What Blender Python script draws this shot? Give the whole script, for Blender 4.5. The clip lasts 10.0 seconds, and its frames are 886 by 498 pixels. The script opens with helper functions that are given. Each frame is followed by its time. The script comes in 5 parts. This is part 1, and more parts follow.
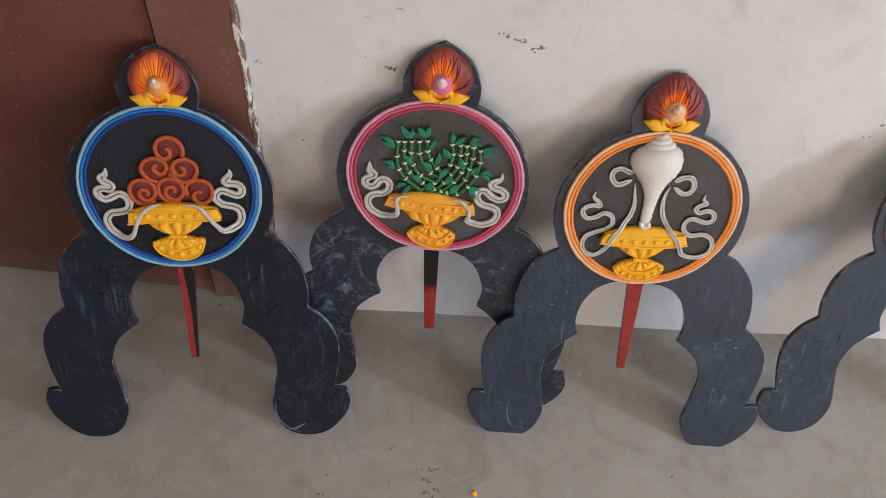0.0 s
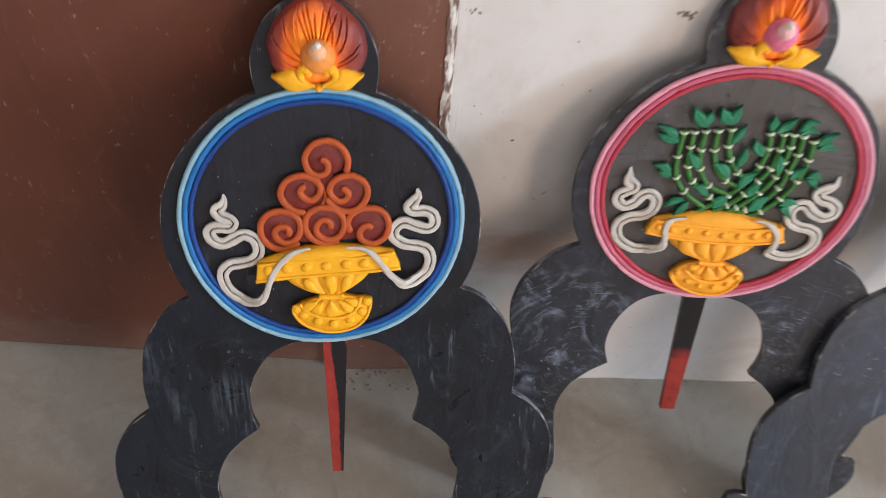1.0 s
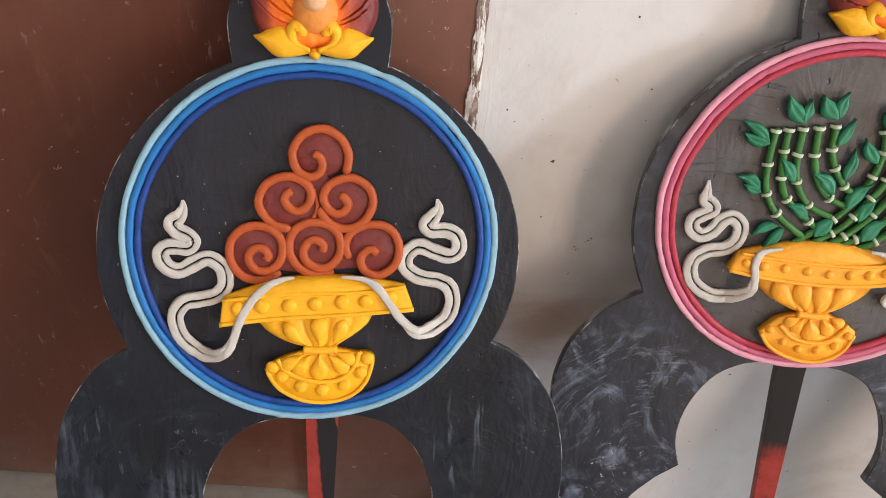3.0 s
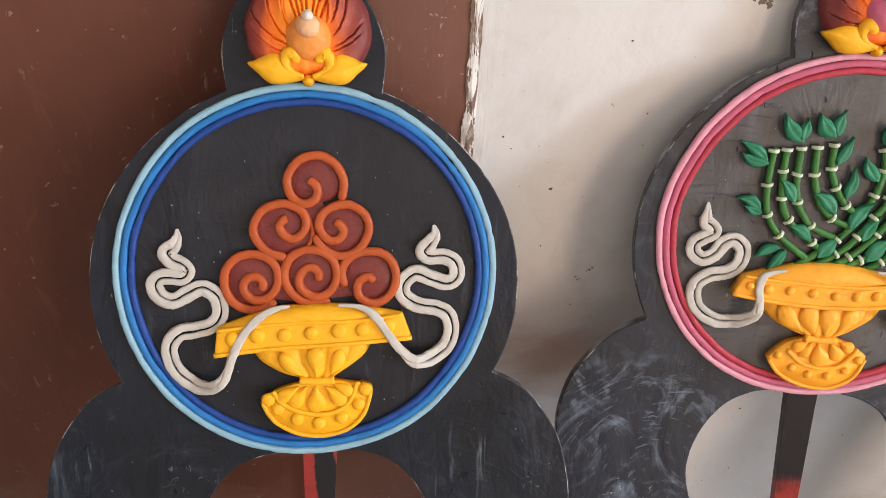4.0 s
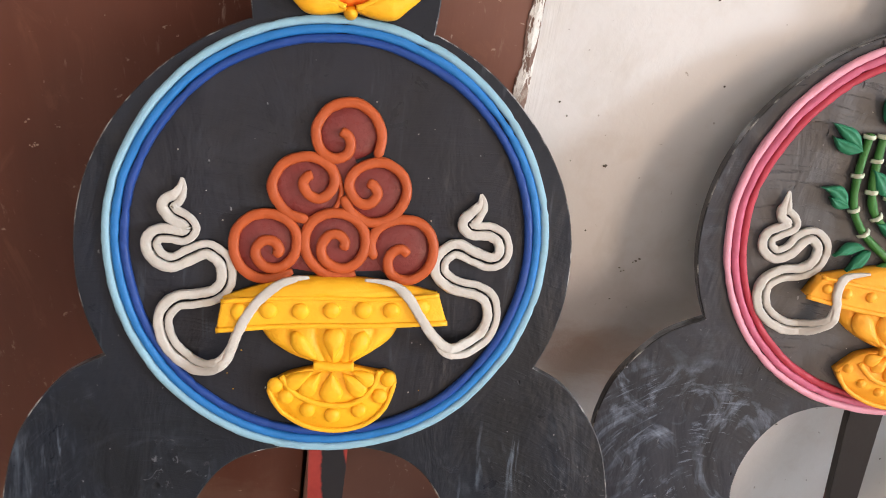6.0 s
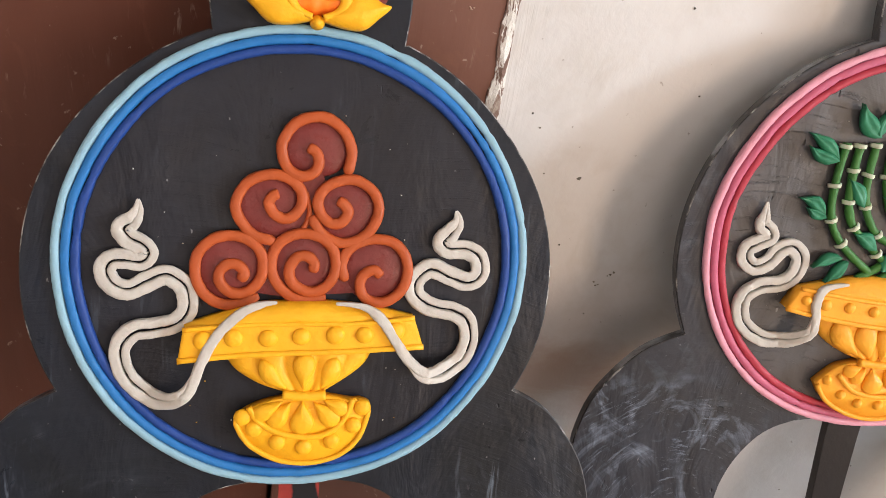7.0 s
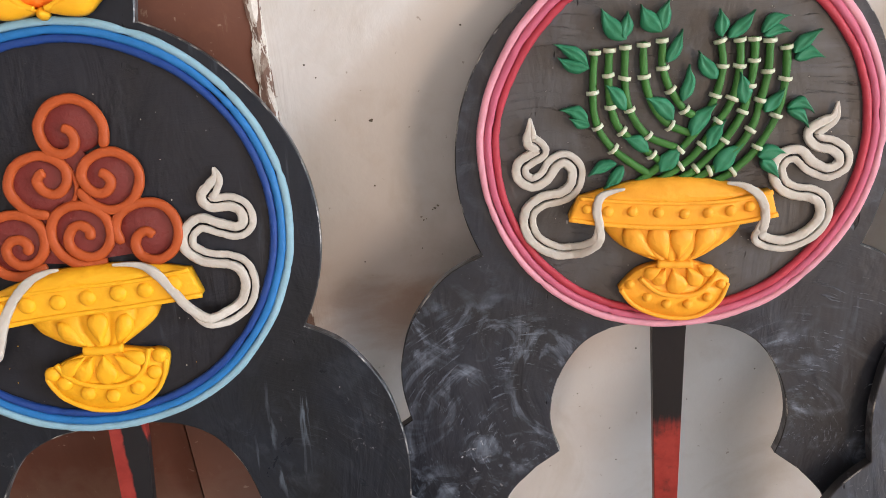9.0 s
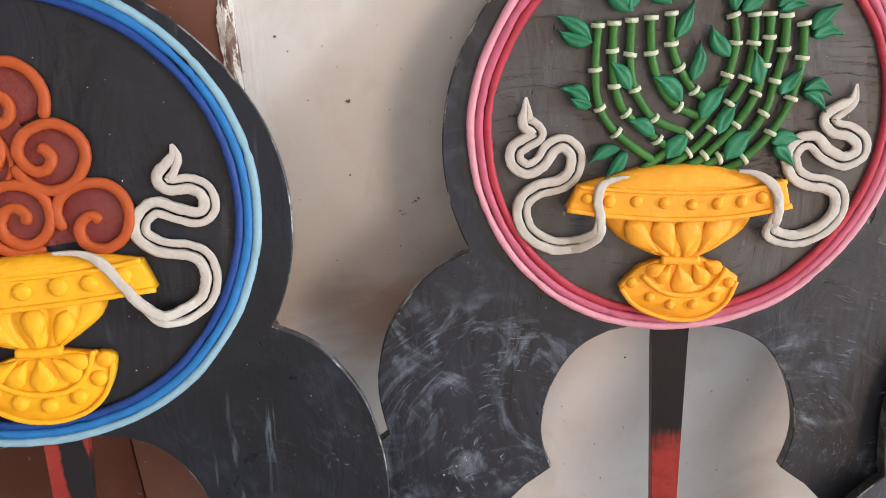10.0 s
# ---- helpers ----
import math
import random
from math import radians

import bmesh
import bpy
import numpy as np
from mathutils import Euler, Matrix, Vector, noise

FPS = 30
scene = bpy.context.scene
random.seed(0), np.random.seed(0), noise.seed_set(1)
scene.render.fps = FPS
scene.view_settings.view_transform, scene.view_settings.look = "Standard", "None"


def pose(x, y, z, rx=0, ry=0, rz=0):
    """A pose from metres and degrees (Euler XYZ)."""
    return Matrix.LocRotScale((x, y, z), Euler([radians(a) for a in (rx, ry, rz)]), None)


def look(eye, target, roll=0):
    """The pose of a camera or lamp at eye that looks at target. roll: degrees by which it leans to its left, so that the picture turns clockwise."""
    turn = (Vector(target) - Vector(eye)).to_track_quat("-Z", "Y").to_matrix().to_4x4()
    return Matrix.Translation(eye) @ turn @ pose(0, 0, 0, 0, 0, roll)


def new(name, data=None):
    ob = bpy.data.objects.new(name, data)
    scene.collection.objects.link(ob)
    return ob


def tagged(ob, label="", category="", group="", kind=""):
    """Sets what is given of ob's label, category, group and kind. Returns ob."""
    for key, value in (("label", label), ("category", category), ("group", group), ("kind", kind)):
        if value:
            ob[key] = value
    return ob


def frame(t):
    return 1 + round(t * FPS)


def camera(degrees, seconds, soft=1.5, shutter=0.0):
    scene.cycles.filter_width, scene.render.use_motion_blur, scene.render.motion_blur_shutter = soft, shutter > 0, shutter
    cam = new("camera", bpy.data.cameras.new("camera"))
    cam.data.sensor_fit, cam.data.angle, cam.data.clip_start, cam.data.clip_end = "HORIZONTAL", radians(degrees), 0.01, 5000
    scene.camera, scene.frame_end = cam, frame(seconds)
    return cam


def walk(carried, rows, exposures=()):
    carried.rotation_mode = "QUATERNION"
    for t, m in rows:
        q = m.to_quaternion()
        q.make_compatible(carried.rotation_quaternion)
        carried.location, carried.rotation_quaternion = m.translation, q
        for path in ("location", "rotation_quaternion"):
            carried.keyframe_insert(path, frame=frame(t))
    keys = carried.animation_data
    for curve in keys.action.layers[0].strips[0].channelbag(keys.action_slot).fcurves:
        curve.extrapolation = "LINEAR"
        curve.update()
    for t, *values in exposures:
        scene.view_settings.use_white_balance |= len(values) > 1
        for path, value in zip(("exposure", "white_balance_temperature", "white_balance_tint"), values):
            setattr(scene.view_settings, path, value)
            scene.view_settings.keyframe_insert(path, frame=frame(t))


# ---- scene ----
cam = camera(57.00, 10.0, soft=0.8, shutter=0.25)
PATH = [
    (0, (0.24, -0.8683, 1.4223), (0.3023, -0.0009, 0.2002), 6.25),
    (0.2, (0.1795, -0.824, 1.3788), (0.2863, 0.033, 0.1524), 8.89),
    (0.5, (0.075, -0.7203, 1.3081), (0.231, 0.2012, 0.1349), 6.59),
    (0.7, (-0.019, -0.6407, 1.2429), (0.1124, 0.2532, 0.0455), 4.24),
    (0.8, (-0.041, -0.6189, 1.1883), (0.0695, 0.256, -0.0251), 3.74),
    (1, (-0.0555, -0.59, 1.0627), (0.0389, 0.3173, -0.128), 5.08),
    (1.2, (-0.0744, -0.5341, 0.9427), (0.0574, 0.4099, -0.2155), 8.44),
    (1.3, (-0.0771, -0.5196, 0.8886), (0.0887, 0.4492, -0.2444), 10.03),
    (1.5, (-0.0764, -0.5186, 0.827), (0.0448, 0.5014, -0.2662), 8.22),
    (1.7, (-0.0881, -0.5275, 0.8081), (-0.0043, 0.5173, -0.265), 5.62),
    (2, (-0.0749, -0.5442, 0.7993), (0.0877, 0.5642, -0.1981), 6.96),
    (2.2, (-0.0733, -0.5492, 0.8049), (0.1532, 0.5991, -0.1333), 7.40),
    (2.5, (-0.069, -0.5641, 0.8164), (0.1191, 0.6087, -0.0997), 7.86),
    (2.7, (-0.0707, -0.5616, 0.8277), (0.0784, 0.6031, -0.1056), 6.66),
    (3.8, (-0.0709, -0.5658, 0.8117), (0.0204, 0.6453, -0.0686), 3.31),
    (4, (-0.0624, -0.5696, 0.8047), (0.0334, 0.6621, -0.0461), 3.22),
    (4.5, (-0.066, -0.5757, 0.8091), (-0.0183, 0.6644, -0.0334), 0.94),
    (5, (-0.075, -0.5636, 0.7916), (-0.0264, 0.6618, -0.0721), 1.85),
    (5.5, (-0.1004, -0.534, 0.76), (-0.023, 0.6699, -0.1315), 3.22),
    (6, (-0.1039, -0.5098, 0.7436), (0.0482, 0.7146, -0.1094), 8.47),
    (6.2, (-0.1046, -0.5016, 0.7401), (0.076, 0.7073, -0.1293), 9.40),
    (7.3, (-0.1173, -0.4858, 0.7282), (0.1273, 0.7452, -0.0933), 9.37),
    (7.5, (-0.1066, -0.4863, 0.7231), (0.1256, 0.7442, -0.1027), 8.53),
    (7.8, (-0.0667, -0.4856, 0.7284), (0.1482, 0.721, -0.1365), 6.39),
    (8, (-0.0262, -0.4944, 0.7289), (0.139, 0.7124, -0.1464), 3.31),
    (8.2, (0.013, -0.5009, 0.7361), (0.2018, 0.6986, -0.1444), 3.19),
    (8.5, (0.0661, -0.5203, 0.7492), (0.2309, 0.6923, -0.1182), 0.88),
    (8.7, (0.0862, -0.528, 0.7594), (0.1832, 0.6744, -0.1322), -1.89),
    (9, (0.093, -0.5379, 0.7535), (0.1438, 0.6615, -0.1459), -2.36),
    (9.5, (0.0834, -0.5233, 0.7278), (0.1765, 0.676, -0.1684), -0.43),
    (10, (0.0749, -0.5034, 0.7054), (0.211, 0.7137, -0.1606), 0.34),
]
walk(cam, [(t, look(eye, target, roll)) for t, eye, target, roll in PATH], [(0, -0.49, 6200, 11.5), (0.7, -0.32, 6200, 11), (1, -0.06, 6300, 11), (1.2, 0.02, 6400, 10.5), (1.5, 0.06, 6400, 10.5), (2, 0.17, 6350, 10.5), (2.5, 0.09, 6400, 10.5), (4, 0.12, 6600, 11.5), (4.5, 0.15, 6600, 11.5), (5.5, 0.20, 6600, 11.5), (6, 0.29, 6550, 11.5), (7.5, 0.17, 6800, 12), (9, 0.08, 6600, 11.5), (10, 0.14, 6500, 11)])

# ---------------------------------------------------------------- light
world = bpy.data.worlds.new("sky")
scene.world = world
world.use_nodes = True
wn = world.node_tree.nodes
sky = wn.new("ShaderNodeTexSky")
sky.sky_type, sky.sun_disc = "NISHITA", False
sky.sun_elevation, sky.sun_rotation = radians(40), radians(120)
world.node_tree.links.new(sky.outputs[0], wn["Background"].inputs[0])
wn["Background"].inputs[1].default_value = 0.1


def window_light(name, at, target, wide, high, watts, colour):
    lamp = bpy.data.lights.new(name, "AREA")
    lamp.shape, lamp.size, lamp.size_y, lamp.energy, lamp.color = "RECTANGLE", wide, high, watts, colour
    ob = new(name, lamp)
    ob.matrix_world = look(at, target)
    return ob


window_light("window_light_east", (4.97, -2.4, 1.45), (0.0, -2.4, 1.2), 0.7, 1.1, 205, (0.72, 0.86, 1.0))
window_light("window_light_south", (1.9, -3.07, 1.15), (1.9, 0.0, 1.0), 0.9, 1.9, 49, (1.0, 0.74, 0.54))
# added soft fill that lifts the shadows; no known window stands behind it
window_light("fill_light_south_wide", (-0.3, -3.07, 1.6), (-0.3, 0.0, 1.2), 1.6, 1.2, 15, (1.0, 0.80, 0.66))


# ---------------------------------------------------------------- materials
def shader(name, rough=0.5, metal=0.0):
    """A node material; returns it with a small builder for its nodes."""
    mat = bpy.data.materials.new(name)
    mat.use_nodes = True
    nodes, links = mat.node_tree.nodes, mat.node_tree.links
    bsdf = nodes["Principled BSDF"]
    bsdf.inputs["Roughness"].default_value = rough
    bsdf.inputs["Metallic"].default_value = metal
    coords = nodes.new("ShaderNodeTexCoord").outputs["Object"]

    def mapped(scale=(1, 1, 1), turn=(0, 0, 0), shift=(0, 0, 0)):
        m = nodes.new("ShaderNodeMapping")
        m.inputs["Scale"].default_value, m.inputs["Rotation"].default_value = scale, turn
        m.inputs["Location"].default_value = shift
        links.new(coords, m.inputs[0])
        return m.outputs[0]

    def noise_tex(scale, detail=4.0, rough_=0.6, distort=0.0, vec=None):
        n = nodes.new("ShaderNodeTexNoise")
        n.inputs["Scale"].default_value, n.inputs["Detail"].default_value = scale, detail
        n.inputs["Roughness"].default_value, n.inputs["Distortion"].default_value = rough_, distort
        links.new(vec or coords, n.inputs["Vector"])
        return n.outputs["Fac"]

    def ramp(fac, stops):
        r = nodes.new("ShaderNodeValToRGB")
        while len(r.color_ramp.elements) < len(stops):
            r.color_ramp.elements.new(0.5)
        for e, (p, c) in zip(r.color_ramp.elements, stops):
            e.position = p
            e.color = (c, c, c, 1) if isinstance(c, (int, float)) else (*c, 1)
        links.new(fac, r.inputs[0])
        return r.outputs[0]

    def mix(fac, a, b, mode="MIX"):
        m = nodes.new("ShaderNodeMix")
        m.data_type, m.blend_type = "RGBA", mode
        for socket, value in ((m.inputs[0], fac), (m.inputs[6], a), (m.inputs[7], b)):
            if isinstance(value, (int, float)):
                socket.default_value = value
            elif isinstance(value, tuple):
                socket.default_value = (*value, 1)
            else:
                links.new(value, socket)
        return m.outputs[2]

    def maths(op, a, b=0.0):
        m = nodes.new("ShaderNodeMath")
        m.operation = op
        for socket, value in zip(m.inputs, (a, b)):
            if isinstance(value, (int, float)):
                socket.default_value = value
            else:
                links.new(value, socket)
        return m.outputs[0]

    def bump(height, strength, distance):
        b = nodes.new("ShaderNodeBump")
        b.inputs["Strength"].default_value, b.inputs["Distance"].default_value = strength, distance
        links.new(height, b.inputs["Height"])
        links.new(b.outputs[0], bsdf.inputs["Normal"])

    def colour(c):
        if isinstance(c, tuple):
            bsdf.inputs["Base Color"].default_value = (*c, 1)
        else:
            links.new(c, bsdf.inputs["Base Color"])

    def roughness(r):
        links.new(r, bsdf.inputs["Roughness"])

    class Build:
        pass
    k = Build()
    k.mat, k.coords, k.mapped, k.noise, k.ramp, k.mix, k.maths = mat, coords, mapped, noise_tex, ramp, mix, maths
    k.bump, k.colour, k.roughness, k.nodes, k.links, k.bsdf = bump, colour, roughness, nodes, links, bsdf
    return k


def clay(name, base, rough=0.5, vary=0.12, lumps=0.5):
    """Kneaded butter clay: slightly waxy, with finger marks, dents and faint mottling."""
    k = shader(name, rough)
    dark = tuple(c * (1 - vary) for c in base)
    light = tuple(min(1, c * (1 + vary * 0.6)) for c in base)
    tone = k.ramp(k.noise(42, 5, 0.6), [(0.3, dark), (0.7, light)])
    grime = k.ramp(k.noise(160, 4, 0.65), [(0.60, 0.0), (0.78, 0.35)])
    k.colour(k.mix(grime, tone, tuple(c * 0.62 for c in base)))
    k.bsdf.inputs["Subsurface Weight"].default_value = 0.06
    k.bsdf.inputs["Subsurface Radius"].default_value = (0.003, 0.0015, 0.001)
    k.bsdf.inputs["Specular IOR Level"].default_value = 0.25
    k.roughness(k.ramp(k.noise(90, 3), [(0.3, rough - 0.1), (0.7, rough + 0.15)]))
    dents = k.maths("ADD", k.noise(75, 3, 0.5), k.maths("MULTIPLY", k.noise(330, 4, 0.65), 0.30))
    k.bump(dents, lumps, 0.0022)
    return k.mat


def black_paint(name, base, disc, smear, amount, seed, rough=0.5, flow=0.35, brushed=0.85, cloud=0.3, gloss=0.2, worn=()):
    """Hand-brushed black paint: bluish smears and fine brush lines on the legs, an evener coat on the disc inside the rings."""
    k = shader(name, rough)
    k.bsdf.inputs["Specular IOR Level"].default_value = gloss
    away = k.nodes.new("ShaderNodeVectorMath")
    away.operation = "DISTANCE"
    k.links.new(k.coords, away.inputs[0])
    away.inputs[1].default_value = (0, 0.496, 0)
    outer = k.ramp(away.outputs["Value"], [(0.126, 0.0), (0.140, 1.0)])
    leg = k.ramp(away.outputs["Value"], [(0.148, 0.0), (0.172, 1.0)])
    # brush lines that sweep round the shoulder of each leg
    sep = k.nodes.new("ShaderNodeSeparateXYZ")
    k.links.new(k.coords, sep.inputs[0])
    dx = k.maths("SUBTRACT", k.maths("ABSOLUTE", sep.outputs[0]), 0.095)
    dy = k.maths("SUBTRACT", sep.outputs[1], 0.265)
    reach = k.maths("SQRT", k.maths("ADD", k.maths("MULTIPLY", dx, dx), k.maths("MULTIPLY", dy, dy)))
    reach = k.maths("ADD", reach, k.maths("MULTIPLY", k.noise(7, 3, 0.5, 0.0, k.mapped(shift=(0, 0, seed))), 0.045))
    sweep = k.nodes.new("ShaderNodeCombineXYZ")
    k.links.new(reach, sweep.inputs[0])
    k.links.new(k.maths("MULTIPLY", k.maths("ARCTAN2", dy, dx), 0.009), sweep.inputs[1])
    sweep.inputs[2].default_value = seed
    bristle = k.noise(420, 5, 0.68, 0.25, sweep.outputs[0])
    broad = k.noise(90, 4, 0.62, 0.3, sweep.outputs[0])
    dabs = k.ramp(k.noise(15, 5, 0.66, 1.0, k.mapped(shift=(seed, seed, 2))), [(0.50, 0.0), (0.57, 1.0)])
    lines = k.maths("MULTIPLY", k.ramp(bristle, [(0.585, 0.0), (0.62, 1.0)]), dabs)
    # milky clouds of thinned paint, wiped along the sweep; they also paint in sheen
    patch = k.ramp(k.noise(8, 4, 0.6, 1.2, k.mapped(shift=(seed * 3, seed, 0))), [(0.44, 0.0), (0.60, 1.0)])
    milk = k.noise(21, 7, 0.64, 2.6, k.mapped(shift=(seed, seed * 2, 0)))
    milk = k.maths("MULTIPLY", k.ramp(milk, [(0.50, 0.0), (0.68, 1.0)]), k.ramp(broad, [(0.36, 0.25), (0.60, 1.0)]))
    milk = k.maths("MULTIPLY", milk, patch)
    wipe = k.maths("MULTIPLY", k.ramp(broad, [(0.54, 0.0), (0.68, 1.0)]), k.ramp(k.noise(11, 4, 0.6, 0.8, k.mapped(shift=(seed * 5, 1, 0))), [(0.48, 0.0), (0.62, 1.0)]))
    curd = k.maths("MULTIPLY", k.ramp(k.noise(75, 5, 0.74, 1.6, k.mapped(shift=(seed, 3, 0))), [(0.61, 0.0), (0.66, 1.0)]), k.ramp(k.noise(10, 3, 0.5, 0.6, k.mapped(shift=(2, seed, 6))), [(0.54, 0.0), (0.64, 1.0)]))
    # runs of thinned paint down the leg, with some bluish sheen painted in
    runs = k.ramp(k.noise(26, 5, 0.66, 0.5, k.mapped((1.0, 0.14, 1.0), (0, 0, 0.12), (seed * 2, 0, 1))), [(0.60, 0.0), (0.70, 1.0)])
    thin = k.ramp(k.noise(110, 4, 0.62, 0.5, k.mapped((1.0, 0.10, 1.0), (0, 0, 0.2), (seed * 7, 0, 3))), [(0.60, 0.0), (0.66, 1.0)])
    thin = k.maths("MULTIPLY", thin, k.ramp(k.noise(13, 4, 0.6, 0.6, k.mapped((1, 0.6, 1), shift=(0, seed * 4, 5))), [(0.50, 0.0), (0.60, 1.0)]))
    runs = k.maths("MULTIPLY", k.maths("ADD", k.maths("MULTIPLY", runs, 0.5), thin), flow)
    # places where dragged bristles left dense pale streaks
    for wx, wy, size in worn:
        spot = k.nodes.new("ShaderNodeVectorMath")
        spot.operation = "DISTANCE"
        k.links.new(k.mapped((1.0, 0.62, 1.0)), spot.inputs[0])
        spot.inputs[1].default_value = (wx, wy * 0.62, 0)
        near = k.ramp(k.maths("ADD", k.maths("DIVIDE", spot.outputs["Value"], size), k.maths("MULTIPLY", k.maths("SUBTRACT", k.noise(30, 4, 0.6), 0.5), 0.9)), [(0.45, 1.0), (1.0, 0.0)])
        drag = k.ramp(k.noise(190, 4, 0.62, 0.3, k.mapped((1.0, 0.09, 1.0), (0, 0, 0.28), (seed, 0, 9))), [(0.46, 0.0), (0.62, 1.0)])
        runs = k.maths("MAXIMUM", runs, k.maths("MULTIPLY", k.maths("MULTIPLY", near, drag), 0.42))
    veil = k.maths("ADD", k.maths("MULTIPLY", k.maths("ADD", milk, k.maths("MULTIPLY", wipe, 0.55)), cloud), runs)
    veil = k.maths("MULTIPLY", veil, k.maths("ADD", k.maths("MULTIPLY", leg, amount * 0.75), amount * 0.25))
    coat = k.mix(outer, disc, base)
    mottle = k.ramp(k.noise(13, 5, 0.62, 0.7, k.mapped((1, 0.7, 1), shift=(0, seed, 0))), [(0.34, 0.0), (0.70, 0.7)])
    thinned = k.mix(outer, (disc[0] * 1.25, disc[1] * 1.4, disc[2] * 1.65), (base[0] * 1.3, base[1] * 1.5, base[2] * 1.9))
    tone = k.mix(mottle, coat, thinned)
    tone = k.mix(veil, tone, smear)
    tone = k.mix(k.maths("MULTIPLY", k.maths("MULTIPLY", lines, leg), brushed * 0.65), tone, tuple(c * 1.35 for c in smear))
    tone = k.mix(k.maths("MULTIPLY", k.maths("MULTIPLY", curd, leg), cloud), tone, (0.50, 0.52, 0.56))
    fleck = k.ramp(k.noise(210, 2, 0.5, 0.0, k.mapped((1, 0.6, 1), (0, 0, 0.5), (seed, 0, seed))), [(0.75, 0.0), (0.78, 0.5)])
    tone = k.mix(fleck, tone, (0.34, 0.34, 0.35))
    # short gouges that show bare dark board
    gouge = k.ramp(k.noise(70, 2, 0.5, 0.4, k.mapped((1, 0.42, 1), (0, 0, -0.25), (seed, 2, seed))), [(0.72, 0.0), (0.745, 1.0)])
    tone = k.mix(gouge, tone, (0.006, 0.006, 0.007))
    k.colour(tone)
    k.roughness(k.ramp(k.noise(30, 5, 0.7, 0.8), [(0.3, rough - 0.12), (0.7, rough + 0.14)]))
    relief = k.maths("ADD", k.maths("MULTIPLY", k.noise(26, 4, 0.55, 0.8, k.mapped((1, 0.4, 1), (0, 0, 0.15))), 1.3), k.maths("ADD", k.maths("MULTIPLY", bristle, 0.10), k.maths("MULTIPLY", lines, 0.35 * brushed)))
    relief = k.maths("SUBTRACT", relief, k.maths("MULTIPLY", gouge, 0.5))
    k.bump(relief, 0.6, 0.0032)
    return k.mat


def spike_paint(name, kind):
    """A peg painted red, partly brushed over with black."""
    k = shader(name, 0.4)
    red = k.ramp(k.noise(60, 4), [(0.3, (0.20, 0.021, 0.017)), (0.7, (0.30, 0.039, 0.031))])
    sep = k.nodes.new("ShaderNodeSeparateXYZ")
    k.links.new(k.coords, sep.inputs[0])
    wob = k.maths("MULTIPLY", k.maths("SUBTRACT", k.noise(45, 5, 0.7), 0.5), 0.05)
    if kind == "half":
        drag = k.maths("ADD", sep.outputs[1], k.maths("MULTIPLY", wob, 0.5))
        drag = k.maths("ADD", drag, k.maths("MULTIPLY", k.maths("SUBTRACT", k.noise(230, 3, 0.6, 0.0, k.mapped((1, 0.06, 1))), 0.5), 0.03))
        edge = k.ramp(k.maths("MULTIPLY", k.maths("SUBTRACT", drag, 0.238), 10.0), [(0.25, 0.0), (0.42, 1.0)])
        tone = k.mix(k.ramp(k.noise(70, 4, 0.6), [(0.56, 0.0), (0.70, 0.7)]), red, (0.05, 0.016, 0.014))
        tone = k.mix(edge, tone, (0.015, 0.013, 0.014))
    elif kind == "side":
        side = k.maths("ADD", sep.outputs[0], k.maths("MULTIPLY", wob, 0.16))
        down = k.maths("SUBTRACT", 0.36, sep.outputs[1])
        seam = k.maths("MINIMUM", k.maths("ADD", k.maths("MULTIPLY", down, 0.055), -0.0014), 0.0030)
        from_left = k.ramp(k.maths("MULTIPLY", k.maths("SUBTRACT", side, seam), 200.0), [(0.0, 0.0), (0.3, 1.0)])
        rim = k.maths("ADD", k.maths("MULTIPLY", down, 0.25), 0.0140)
        to_right = k.ramp(k.maths("MULTIPLY", k.maths("SUBTRACT", rim, side), 200.0), [(0.0, 0.0), (0.3, 1.0)])
        tone = k.mix(k.maths("MULTIPLY", from_left, to_right), red, (0.015, 0.014, 0.016))
    else:
        tone = red
    k.colour(tone)
    k.bsdf.inputs["Specular IOR Level"].default_value = 0.2
    k.bump(k.noise(150, 4), 0.25, 0.001)
    return k.mat


def flame_paint(name, heat):
    """Flame modelled in clay, shaded from orange at its heart to maroon at the rim."""
    k = shader(name, 0.5)
    sep = k.nodes.new("ShaderNodeSeparateXYZ")
    k.links.new(k.coords, sep.inputs[0])
    du = k.maths("MULTIPLY", sep.outputs[0], 1.55)
    dv = k.maths("SUBTRACT", sep.outputs[1], 0.664)
    far = k.maths("SQRT", k.maths("ADD", k.maths("MULTIPLY", du, du), k.maths("MULTIPLY", dv, dv)))
    far = k.maths("ADD", far, k.maths("MULTIPLY", k.maths("SUBTRACT", k.noise(60, 4, 0.6, 0.4, k.mapped((1, 0.45, 1))), 0.5), 0.028))
    far = k.maths("MULTIPLY", far, 14.0 / heat)
    tone = k.ramp(far, [(0.18, (0.95, 0.30, 0.018)), (0.36, (0.86, 0.17, 0.016)), (0.50, (0.33, 0.050, 0.026)), (0.72, (0.185, 0.036, 0.032))])
    k.colour(tone)
    k.bsdf.inputs["Specular IOR Level"].default_value = 0.35
    k.bump(k.noise(140, 5, 0.65), 0.3, 0.0012)
    return k.mat


